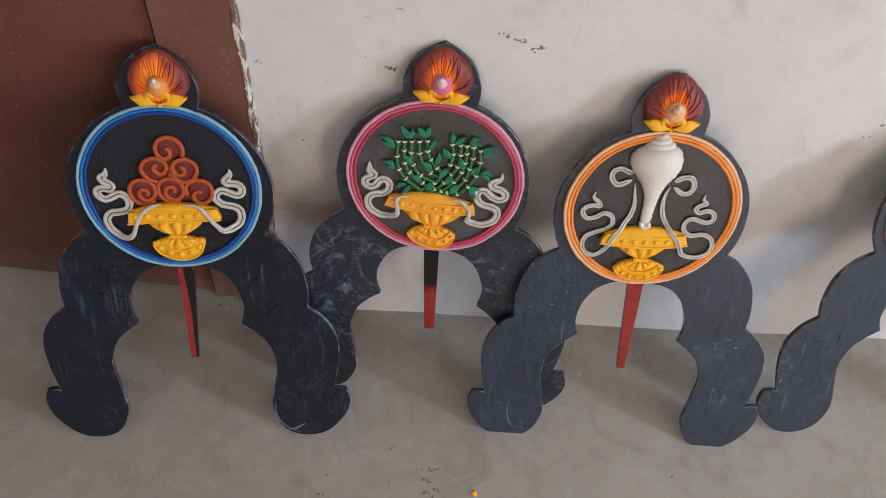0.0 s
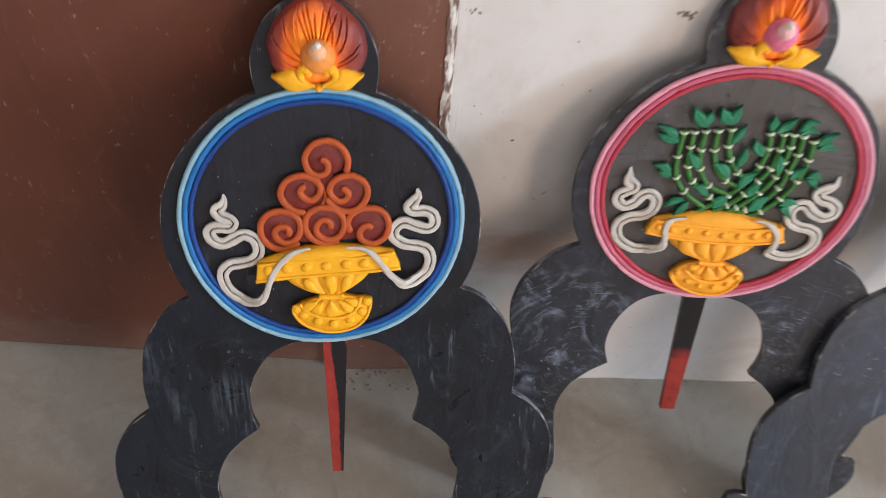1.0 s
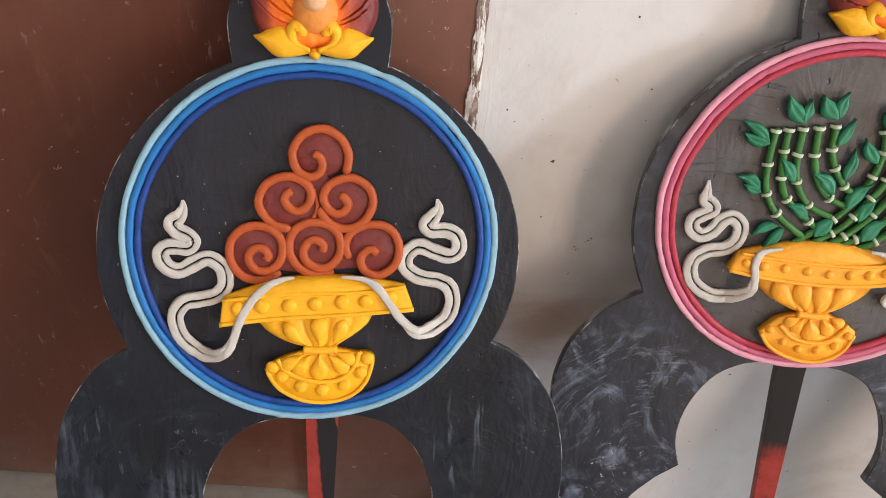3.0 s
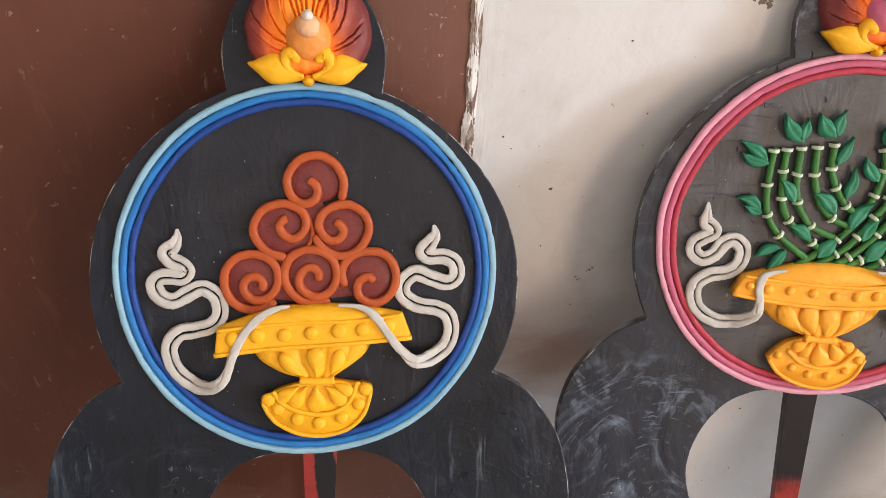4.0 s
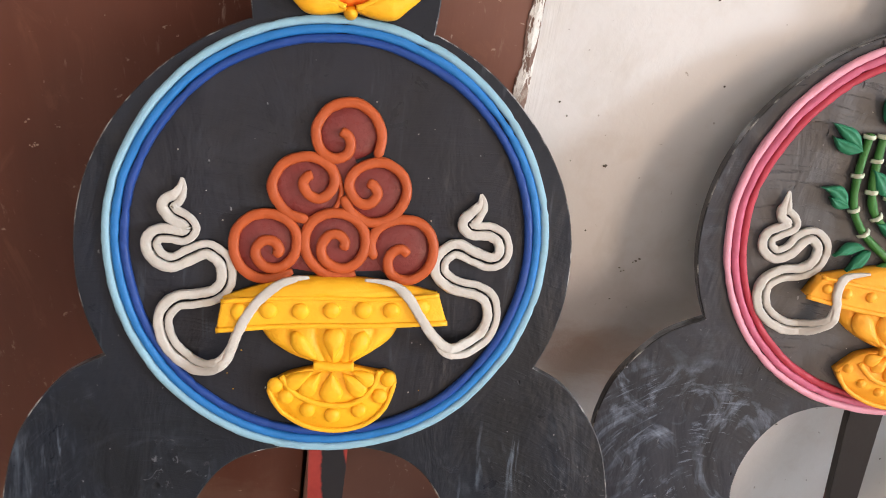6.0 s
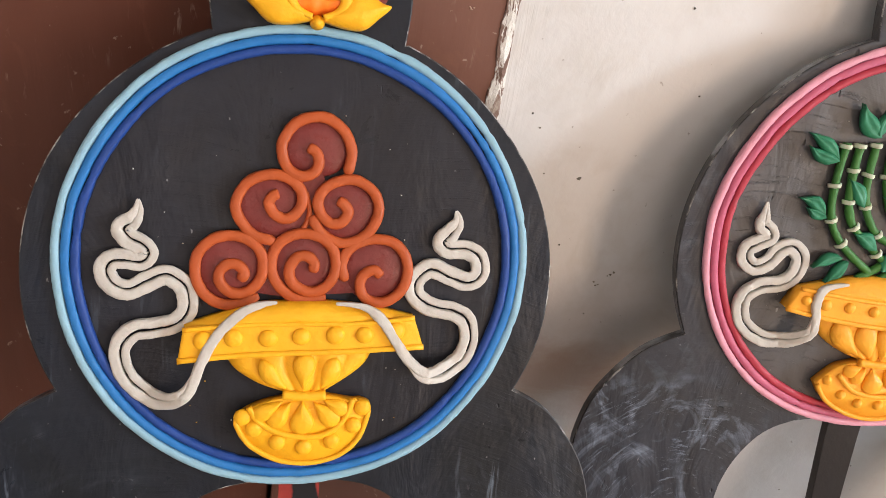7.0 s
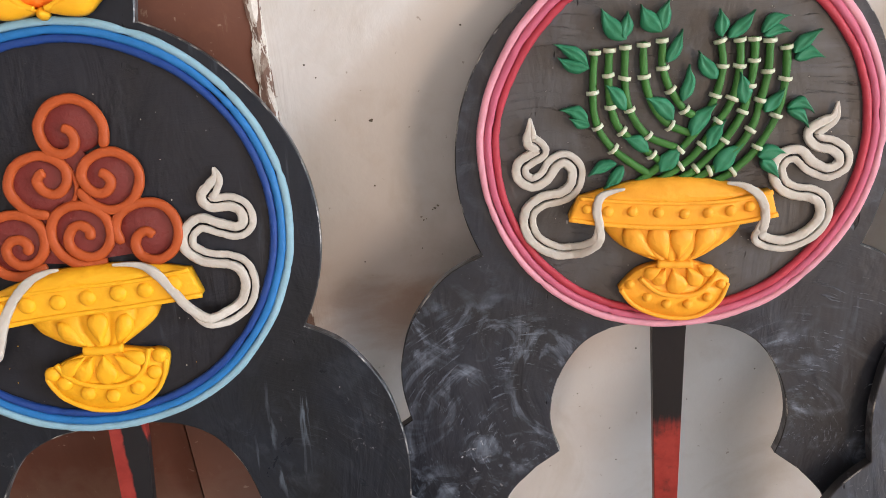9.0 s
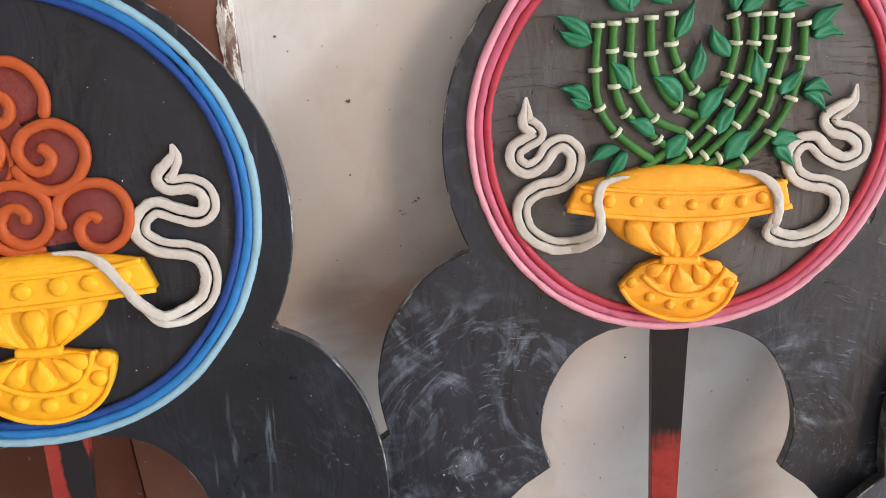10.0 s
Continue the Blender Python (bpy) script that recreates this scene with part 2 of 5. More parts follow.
def wall_paint():
    k = shader("white_limewash", 0.75)
    broad = k.noise(2.2, 5, 0.6, 0.4)
    fine = k.noise(26, 6, 0.65, 0.3)
    tone = k.ramp(broad, [(0.3, (0.585, 0.56, 0.542)), (0.7, (0.68, 0.66, 0.645))])
    tone = k.mix(k.ramp(fine, [(0.52, 0.0), (0.74, 0.35)]), tone, (0.52, 0.46, 0.41))
    stain = k.maths("MULTIPLY", k.ramp(k.noise(7, 5, 0.65, 0.8), [(0.56, 0.0), (0.72, 0.45)]), 1.0)
    tone = k.mix(stain, tone, (0.44, 0.39, 0.33))
    speck = k.ramp(k.noise(120, 3, 0.6), [(0.70, 0.0), (0.74, 0.6)])
    tone = k.mix(speck, tone, (0.26, 0.22, 0.18))
    sep = k.nodes.new("ShaderNodeSeparateXYZ")
    k.links.new(k.coords, sep.inputs[0])
    # a brown splash stain low beside the door, ringed by painted warm shade
    du = k.maths("DIVIDE", k.maths("SUBTRACT", sep.outputs[0], 0.095), 0.11)
    dv = k.maths("DIVIDE", k.maths("SUBTRACT", sep.outputs[2], 0.285), 0.042)
    far = k.maths("SQRT", k.maths("ADD", k.maths("MULTIPLY", du, du), k.maths("MULTIPLY", dv, dv)))
    far = k.maths("ADD", far, k.maths("MULTIPLY", k.noise(17, 5, 0.65, 0.5, k.mapped((1, 1, 1.8))), 1.5))
    splash = k.ramp(k.maths("MULTIPLY", far, 0.4), [(0.40, 0.85), (0.75, 0.0)])
    warm_shade = k.ramp(k.maths("MULTIPLY", far, 0.17), [(0.20, 0.5), (0.62, 0.0)])
    tone = k.mix(warm_shade, tone, (0.56, 0.43, 0.37))
    tone = k.mix(splash, tone, (0.43, 0.29, 0.22))
    k.colour(tone)
    seam = k.ramp(k.maths("ADD", sep.outputs[0], k.maths("MULTIPLY", broad, 0.012)), [(0.010, 1.0), (0.024, 0.0)])
    ridges = k.maths("MULTIPLY", k.maths("MULTIPLY", k.noise(170, 3, 0.6, 0.3, k.mapped((1, 1, 0.07))), 1.8), seam)
    k.bump(k.maths("ADD", ridges, k.maths("ADD", fine, k.maths("MULTIPLY", k.noise(90, 4), 0.35))), 0.16, 0.004)
    return k.mat


def cement():
    k = shader("trowelled_cement", 0.62)
    broad = k.noise(3.2, 5, 0.6, 0.6)
    fine = k.noise(32, 6, 0.7, 0.4)
    tone = k.ramp(broad, [(0.28, (0.315, 0.288, 0.245)), (0.72, (0.405, 0.382, 0.338))])
    tone = k.mix(k.ramp(fine, [(0.48, 0.0), (0.78, 0.45)]), tone, (0.47, 0.45, 0.41))
    dirt = k.ramp(k.noise(11, 6, 0.7, 1.2), [(0.50, 0.0), (0.74, 0.50)])
    tone = k.mix(dirt, tone, (0.22, 0.18, 0.145))
    drag = k.ramp(k.noise(120, 4, 0.6, 1.0, k.mapped((0.08, 1, 1), (0, 0, 0.5))), [(0.62, 0.0), (0.70, 0.35)])
    tone = k.mix(k.maths("MULTIPLY", drag, k.ramp(k.noise(6, 3, 0.6), [(0.5, 0.0), (0.62, 1.0)])), tone, (0.50, 0.47, 0.43))
    speck = k.ramp(k.noise(95, 3, 0.55), [(0.70, 0.0), (0.735, 0.7)])
    tone = k.mix(speck, tone, (0.46, 0.44, 0.40))
    k.colour(tone)
    k.roughness(k.ramp(broad, [(0.3, 0.5), (0.7, 0.72)]))
    k.bump(k.maths("ADD", fine, k.maths("MULTIPLY", k.noise(150, 3), 0.4)), 0.3, 0.003)
    return k.mat


def door_paint(name, lit_mix):
    k = shader(name, 0.4)
    broad = k.noise(4, 4, 0.6, 0.4, k.mapped((1, 1, 0.35)))
    grain = k.noise(60, 5, 0.6, 0.2, k.mapped((1, 1, 0.12)))
    tone = k.ramp(broad, [(0.3, (0.098, 0.030, 0.018)), (0.7, (0.146, 0.050, 0.031))])
    tone = k.mix(k.ramp(grain, [(0.5, 0.0), (0.8, 0.25)]), tone, (0.175, 0.068, 0.042))
    # paler mix puts the side light on the frame into its colour
    tone = k.mix(k.ramp(k.noise(6, 5, 0.65, 0.5), [(0.3, lit_mix * 0.6), (0.7, lit_mix)]), tone, (0.25, 0.125, 0.092))
    scuff = k.maths("MULTIPLY", k.ramp(k.noise(16, 6, 0.7, 1.4, k.mapped((1, 1, 0.5))), [(0.60, 0.0), (0.74, 0.5)]), 1.0)
    tone = k.mix(scuff, tone, (0.225, 0.10, 0.062))
    fleck = k.ramp(k.noise(110, 3, 0.6, 0.5), [(0.685, 0.0), (0.72, 0.75)])
    tone = k.mix(fleck, tone, (0.36, 0.27, 0.22))
    rub = k.maths("MULTIPLY", k.ramp(k.noise(200, 4, 0.7, 0.6, k.mapped((1, 1, 0.25), (0, 0.5, 0))), [(0.60, 0.0), (0.67, 0.8)]), k.ramp(k.noise(13, 3, 0.6), [(0.54, 0.0), (0.64, 1.0)]))
    tone = k.mix(rub, tone, (0.33, 0.235, 0.18))
    # dust and bare patches where feet and brooms strike the bottom
    sep = k.nodes.new("ShaderNodeSeparateXYZ")
    k.links.new(k.coords, sep.inputs[0])
    low = k.maths("ADD", sep.outputs[2], k.maths("MULTIPLY", k.noise(24, 5, 0.65, 0.6), 0.20))
    tone = k.mix(k.ramp(low, [(0.11, 0.55), (0.20, 0.0)]), tone, (0.21, 0.14, 0.105))
    k.colour(tone)
    k.roughness(k.ramp(broad, [(0.3, 0.36), (0.7, 0.55)]))
    k.bump(k.maths("ADD", grain, k.maths("MULTIPLY", k.noise(12, 3), 0.6)), 0.2, 0.002)
    return k.mat


def plain(name, base, rough=0.7, vary=0.2, scale=60):
    k = shader(name, rough)
    k.colour(k.ramp(k.noise(scale, 4), [(0.3, tuple(c * (1 - vary) for c in base)), (0.7, tuple(min(1, c * (1 + vary)) for c in base))]))
    k.bump(k.noise(scale * 3, 3), 0.3, 0.001)
    return k.mat


WALL, CEMENT, DOOR, FRAME = wall_paint(), cement(), door_paint("brown_enamel", 0.0), door_paint("lit_brown_enamel", 0.42)


def flaking():
    k = shader("flaking_plaster", 0.85)
    tone = k.ramp(k.noise(40, 5, 0.6), [(0.3, (0.60, 0.56, 0.51)), (0.7, (0.74, 0.71, 0.67))])
    tone = k.mix(k.ramp(k.noise(70, 5, 0.7, 0.6, k.mapped((1.6, 1, 0.30))), [(0.46, 0.0), (0.50, 0.95)]), tone, (0.15, 0.078, 0.054))
    tone = k.mix(k.ramp(k.noise(30, 4, 0.6, 0.4), [(0.57, 0.0), (0.66, 0.7)]), tone, (0.36, 0.30, 0.25))
    k.colour(tone)
    k.bump(k.noise(140, 5, 0.7), 0.6, 0.003)
    return k.mat


PLASTER = flaking()
CEILING = plain("ceiling_white", (0.72, 0.70, 0.67), 0.8, 0.05, 5)
SMEAR = plain("dried_paint_run", (0.10, 0.12, 0.16), 0.5, 0.5, 130)
RUBBLE = plain("plaster_crumbs", (0.24, 0.175, 0.135), 0.9, 0.35, 150)
MUD_SPECK = plain("mud_specks", (0.20, 0.175, 0.135), 0.9, 0.3, 200)
DARK_CHIP = plain("grime", (0.10, 0.088, 0.072), 0.85, 0.3, 200)
SCUFF = plain("scuffed_undercoat", (0.36, 0.25, 0.19), 0.8, 0.25, 200)
PALE_CHIP = plain("paint_drip", (0.46, 0.43, 0.38), 0.6, 0.15, 120)


def board_edge(name, low, high, black, bare, scale):
    """Sawn edge, painted black; pale patches are rubbed-off paint and painted-in edge highlights."""
    k = shader(name, 0.4)
    worn = k.ramp(k.noise(scale, 5, 0.7, 0.4), [(low, 0.0), (high, 0.9)])
    k.colour(k.mix(worn, black, bare))
    k.bump(k.noise(190, 4, 0.6), 0.4, 0.001)
    return k.mat


EDGE_SIDE = board_edge("board_edge_side", 0.50, 0.64, (0.026, 0.026, 0.030), (0.26, 0.27, 0.30), 16)
EDGE_RIM = board_edge("board_edge_rim", 0.52, 0.64, (0.02, 0.02, 0.022), (0.50, 0.49, 0.47), 38)
AMBER = clay("amber_clay", (0.87, 0.385, 0.032), 0.45, 0.06)
YELLOW = clay("yellow_clay", (0.86, 0.43, 0.018), 0.45, 0.06)
SHELL = clay("white_shell_clay", (0.68, 0.64, 0.58), 0.5, 0.05, 0.35)
CREAM = clay("cream_clay", (0.525, 0.49, 0.445), 0.6, 0.07, 0.7)
ORANGE = clay("orange_clay", (0.43, 0.084, 0.022), 0.42, 0.10)
RUSSET = clay("russet_clay", (0.175, 0.030, 0.026), 0.30, 0.10)
GREEN = clay("green_clay", (0.045, 0.165, 0.035), 0.45, 0.14)
LEAF = clay("leaf_green_clay", (0.026, 0.195, 0.10), 0.45, 0.12)
NODE = clay("pale_green_clay", (0.58, 0.62, 0.48), 0.5, 0.06)
BUD_ORANGE = clay("apricot_clay", (0.78, 0.285, 0.06), 0.45, 0.06)
BUD_PINK = clay("pink_clay", (0.66, 0.16, 0.27), 0.45, 0.06)
BUD_PALE = clay("pale_peach_clay", (0.74, 0.41, 0.22), 0.45, 0.05)
BUD_ROSE = clay("pale_rose_clay", (0.76, 0.42, 0.45), 0.45, 0.05)
BUD_TIP = clay("ivory_clay", (0.70, 0.59, 0.50), 0.45, 0.05)
BLUES = [clay("sky_blue_clay", (0.25, 0.43, 0.53), 0.42, 0.08), clay("azure_clay", (0.021, 0.165, 0.44), 0.42, 0.10), clay("navy_clay", (0.015, 0.055, 0.24), 0.42, 0.12)]
PINKS = [clay("light_pink_clay", (0.68, 0.31, 0.39), 0.45, 0.08), clay("rose_clay", (0.51, 0.115, 0.19), 0.45, 0.08), clay("crimson_clay", (0.43, 0.045, 0.07), 0.45, 0.10)]
ORANGES = [clay("peach_clay", (0.80, 0.46, 0.26), 0.45, 0.06), clay("tangerine_clay", (0.82, 0.29, 0.06), 0.45, 0.08), clay("deep_orange_clay", (0.78, 0.24, 0.04), 0.45, 0.08)]
FLAMES = [flame_paint("flame_clay_bright", 1.2), flame_paint("flame_clay_dull", 1.0), flame_paint("flame_clay_mild", 0.88)]


# ---------------------------------------------------------------- mesh helpers
def finish(name, bm, material, parent=None, label="", smooth=True):
    bmesh.ops.recalc_face_normals(bm, faces=bm.faces)
    mesh = bpy.data.meshes.new(name)
    if smooth:
        for f in bm.faces:
            f.smooth = True
    bm.to_mesh(mesh)
    bm.free()
    mesh.materials.append(material)
    ob = new(name, mesh)
    ob.parent = parent
    if label:
        ob["label"] = label
    return ob


BASE = 0.496


def part(name, bm, material, parent, label="", smooth=True):
    """A part of a stand, modelled round the ring's centre and set on the stand's base."""
    bmesh.ops.translate(bm, verts=bm.verts, vec=(0, BASE, 0))
    return finish(name, bm, material, parent, label, smooth)


def box(bm, x0, x1, y0, y1, z0, z1, bevel=0.0):
    m = Matrix.Translation(((x0 + x1) / 2, (y0 + y1) / 2, (z0 + z1) / 2)) @ Matrix.Diagonal((x1 - x0, y1 - y0, z1 - z0, 1))
    made = bmesh.ops.create_cube(bm, size=1, matrix=m)
    if bevel:
        edges = list({e for v in made["verts"] for e in v.link_edges})
        bmesh.ops.bevel(bm, geom=edges, offset=bevel, segments=2, profile=0.5, affect="EDGES")


def spline(points, steps=6, closed=False):
    """A smooth line through a few points."""
    p = [Vector(q) for q in points]
    n = len(p)
    out = []
    last = n if closed else n - 1
    for i in range(last):
        if closed:
            a, b, c, d = p[i - 1], p[i], p[(i + 1) % n], p[(i + 2) % n]
        else:
            a, b, c, d = p[max(i - 1, 0)], p[i], p[i + 1], p[min(i + 2, n - 1)]
        for s in range(steps):
            t = s / steps
            out.append(0.5 * ((2 * b) + (c - a) * t + (2 * a - 5 * b + 4 * c - d) * t * t + (3 * b - a - 3 * c + d) * t ** 3))
    if not closed:
        out.append(p[-1])
    return out


def tube(bm, line, radius, rise, closed=False, flat=1.0, sides=10, height=None, rough=0.06, square=0.82):
    """A clay strand rolled out along a line in the board's plane. rise: its axis over the board; radius: a number or a function of 0..1."""
    n = len(line)
    rings = []
    for i, q in enumerate(line):
        a = line[i - 1] if (i or closed) else line[0]
        b = line[(i + 1) % n] if (closed or i < n - 1) else line[-1]
        t = Vector((b[0] - a[0], b[1] - a[1]))
        t = t.normalized() if t.length > 1e-9 else Vector((1, 0))
        side = Vector((-t.y, t.x))
        s = i / max(n - 1, 1)
        r = radius(s) if callable(radius) else radius
        lift = height(s) if height else rise
        ring = []
        for j in range(sides):
            w = 2 * math.pi * j / sides
            c, d = math.cos(w), math.sin(w)
            c, d = math.copysign(abs(c) ** square, c), math.copysign(abs(d) ** square, d)
            press = 1 + rough * noise.noise(Vector((q[0] * 130, q[1] * 130, j * 0.9))) + rough * 0.7 * noise.noise(Vector((q[0] * 420, q[1] * 420, j * 2.1)))
            ring.append(bm.verts.new((q[0] + side.x * r * press * c, q[1] + side.y * r * press * c, lift + r * press * flat * d)))
        rings.append(ring)
    for i in range(n if closed else n - 1):
        a, b = rings[i], rings[(i + 1) % n]
        for j in range(sides):
            bm.faces.new((a[j], a[(j + 1) % sides], b[(j + 1) % sides], b[j]))
    if not closed:
        bm.faces.new(rings[0])
        bm.faces.new(rings[-1])


def pillow(bm, outline, z0, high, rings=5, foot=0.0, centre=None):
    """A cushion with a rounded rim over an outline: beads, petals, leaves."""
    n = len(outline)
    c = centre or (sum(p[0] for p in outline) / n, sum(p[1] for p in outline) / n)
    loops = []
    for k in range(rings):
        w = (math.pi / 2) * k / rings
        s, z = math.cos(w), z0 + foot + high * math.sin(w)
        loop = []
        for p in outline:
            x, y = c[0] + (p[0] - c[0]) * s, c[1] + (p[1] - c[1]) * s
            loop.append(bm.verts.new((x, y, z + 0.018 * high * k * noise.noise(Vector((x * 160, y * 160, z0 * 900))) if k else z)))
        loops.append(loop)
    if foot:
        loops.insert(0, [bm.verts.new((p[0], p[1], z0)) for p in outline])
    for a, b in zip(loops, loops[1:]):
        for j in range(n):
            bm.faces.new((a[j], a[(j + 1) % n], b[(j + 1) % n], b[j]))
    top = bm.verts.new((c[0], c[1], z0 + foot + high))
    for j in range(n):
        bm.faces.new((loops[-1][j], loops[-1][(j + 1) % n], top))
    bm.faces.new(loops[0])


def slab(bm, outline, z0, z1, bevel=0.0):
    """A cut-out of even thickness."""
    n = len(outline)
    low = [bm.verts.new((p[0], p[1], z0)) for p in outline]
    high = [bm.verts.new((p[0], p[1], z1)) for p in outline]
    for j in range(n):
        bm.faces.new((low[j], low[(j + 1) % n], high[(j + 1) % n], high[j]))
    caps = [bm.faces.new(low), bm.faces.new(high)]
    if bevel:
        edges = [e for e in caps[1].edges]
        bmesh.ops.bevel(bm, geom=edges, offset=bevel, segments=2, profile=0.5, affect="EDGES")
    big = [f for f in bm.faces if len(f.verts) > 4]
    bmesh.ops.triangulate(bm, faces=big, ngon_method="EAR_CLIP")


def circle(cx, cy, r, n=20, squash=1.0):
    return [(cx + r * math.cos(2 * math.pi * i / n), cy + r * squash * math.sin(2 * math.pi * i / n)) for i in range(n)]


def drop(base, tip, width, n=9, bend=0.0, belly=0.45, sharp=1.0):
    """A leaf or petal outline from its base to its tip."""
    b, t = Vector(base), Vector(tip)
    along = t - b
    side = Vector((-along.y, along.x)).normalized()
    right, left = [], []
    for i in range(n + 1):
        s = i / n
        w = width * 0.5 * (math.sin(math.pi * s ** (math.log(0.5) / math.log(belly)))) ** (sharp if s > belly else min(sharp, 0.85))
        mid = b + along * s + side * bend * math.sin(math.pi * s)
        right.append(tuple(mid - side * w))
        left.append(tuple(mid + side * w))
    return right + left[-2:0:-1]


MM = 0.001


def mm(points):
    return [(x * MM, y * MM) for x, y in points]


# ---------------------------------------------------------------- the room
X0, X1, Y0, HIGH = -2.3, 5.0, -3.1, 2.75
DOOR_L, DOOR_R, DOOR_H = -1.02, 0.0, 2.1


def structure(name, bm, material, label, smooth=False):
    return tagged(finish(name, bm, material, smooth=smooth), label, kind="structure")


bm = bmesh.new()
box(bm, X0 - 0.15, X1 + 0.15, Y0 - 0.15, 0.45, -0.12, 0.0)
floor = structure("floor", bm, CEMENT, "worn grey-brown trowelled cement floor with paint spots")

bm = bmesh.new()
box(bm, X0 - 0.15, X1 + 0.15, Y0 - 0.15, 0.45, HIGH, HIGH + 0.12)
structure("ceiling", bm, CEILING, "plain white painted ceiling")

# north wall: an uneven limewashed face that flares out a little at its foot
bm = bmesh.new()
NX, NZ = 220, 90


def wall_face(x, z):
    flare = (0.019 + 0.011 * min(1.0, max(0.0, (x - 0.25) / 0.4))) * max(0.0, 1 - z / 0.13) ** 2
    return -flare + 0.0022 * noise.noise(Vector((x * 3.1, z * 3.3, 1.7))) + 0.0008 * noise.noise(Vector((x * 17, z * 19, 4.0)))


rows = []
for j in range(NZ + 1):
    z = HIGH * (j / NZ) ** 1.6
    rows.append([bm.verts.new((0.0012 + (X1 - 0.0012) * (i / NX) ** 1.4, wall_face(X1 * (i / NX) ** 1.4, z), z)) for i in range(NX + 1)])
for j in range(NZ):
    for i in range(NX):
        bm.faces.new((rows[j][i], rows[j][i + 1], rows[j + 1][i + 1], rows[j + 1][i]))
box(bm, 0.0, X1, 0.012, 0.15, 0.0, HIGH)
box(bm, X0, DOOR_L, 0.0, 0.15, 0.0, HIGH)
box(bm, DOOR_L, 0.0, 0.0, 0.15, DOOR_H, HIGH)
wall_north = structure("wall_north", bm, WALL, "white limewashed wall with stains and chipped paint")

# a dark closet behind the door closes the opening
bm = bmesh.new()
box(bm, DOOR_L - 0.1, DOOR_R + 0.1, 0.42, 0.45, 0.0, DOOR_H + 0.1)
box(bm, DOOR_L - 0.13, DOOR_L - 0.1, 0.15, 0.45, 0.0, DOOR_H + 0.1)
box(bm, DOOR_R + 0.1, DOOR_R + 0.13, 0.15, 0.45, 0.0, DOOR_H + 0.1)
box(bm, DOOR_L - 0.13, DOOR_R + 0.13, 0.15, 0.45, DOOR_H + 0.1, DOOR_H + 0.13)
structure("wall_behind_door", bm, WALL, "plain wall behind the closed door")


def wall_with_windows(name, along, at, a0, a1, openings, label):
    """A wall of 15 cm with window openings (from, to, sill, head)."""
    made = bmesh.new()
    pieces, last = [], a0
    for w0, w1, sill, head in openings:
        pieces += [(last, w0, 0.0, HIGH), (w0, w1, 0.0, sill), (w0, w1, head, HIGH)]
        last = w1
    for s0, s1, z0, z1 in pieces + [(last, a1, 0.0, HIGH)]:
        if along == "y":
            box(made, at, at + 0.15, s0, s1, z0, z1)
        else:
            box(made, s0, s1, at - 0.15, at, z0, z1)
    return structure(name, made, WALL, label)


wall_with_windows("wall_east", "y", X1, Y0, 0.15, [(-2.75, -2.05, 0.9, 2.0)], "white wall with a window opening")
# the first, wide opening is made up to hold the fill lamp
wall_with_windows("wall_south", "x", Y0, X0, X1, [(-1.9, 0.3, 1.0, 2.2), (1.45, 2.35, 0.15, 2.12)], "white wall with a window opening and one for added fill")
bm = bmesh.new()
box(bm, X0 - 0.15, X0, Y0 - 0.15, 0.15, 0.0, HIGH)
structure("wall_west", bm, WALL, "plain white wall")

# door frame, ragged plaster edge and the leaf, which stands a little ajar
bm = bmesh.new()
upright = [(-0.001, 0.0), (-0.001, DOOR_H - 0.1), (-0.117, DOOR_H - 0.1), (-0.117, 0.68), (-0.143, 0.0)]
slab(bm, upright, -0.11, 0.003, 0.002)
bmesh.ops.rotate(bm, verts=bm.verts, matrix=Matrix.Rotation(radians(90), 3, "X"))
box(bm, DOOR_L + 0.001, DOOR_L + 0.119, -0.003, 0.11, 0.0, DOOR_H - 0.1, 0.002)
box(bm, DOOR_L + 0.001, -0.001, -0.003, 0.11, DOOR_H - 0.1, DOOR_H - 0.001, 0.002)
structure("door_frame", bm, FRAME, "brown painted wooden door frame with scuffed foot")

door = tagged(new("door_1"), "brown enamelled wooden door standing barely ajar", kind="structure")
door.matrix_world = pose(-0.1255, 0.005, 0.0, 0, 0, -4.2)
bm = bmesh.new()
slab(bm, [(0.0035, 0.68), (0.0035, DOOR_H - 0.106), (-0.763, DOOR_H - 0.106), (-0.763, 0.007), (-0.0205, 0.007)], -0.036, 0.0, 0.0015)
bmesh.ops.rotate(bm, verts=bm.verts, matrix=Matrix.Rotation(radians(90), 3, "X"))
finish("door_leaf", bm, DOOR, door)

bm = bmesh.new()
last = None
steps = 700
rng = random.Random(12)
chunk_l, chunk_r, hold = -0.005, 0.004, 0
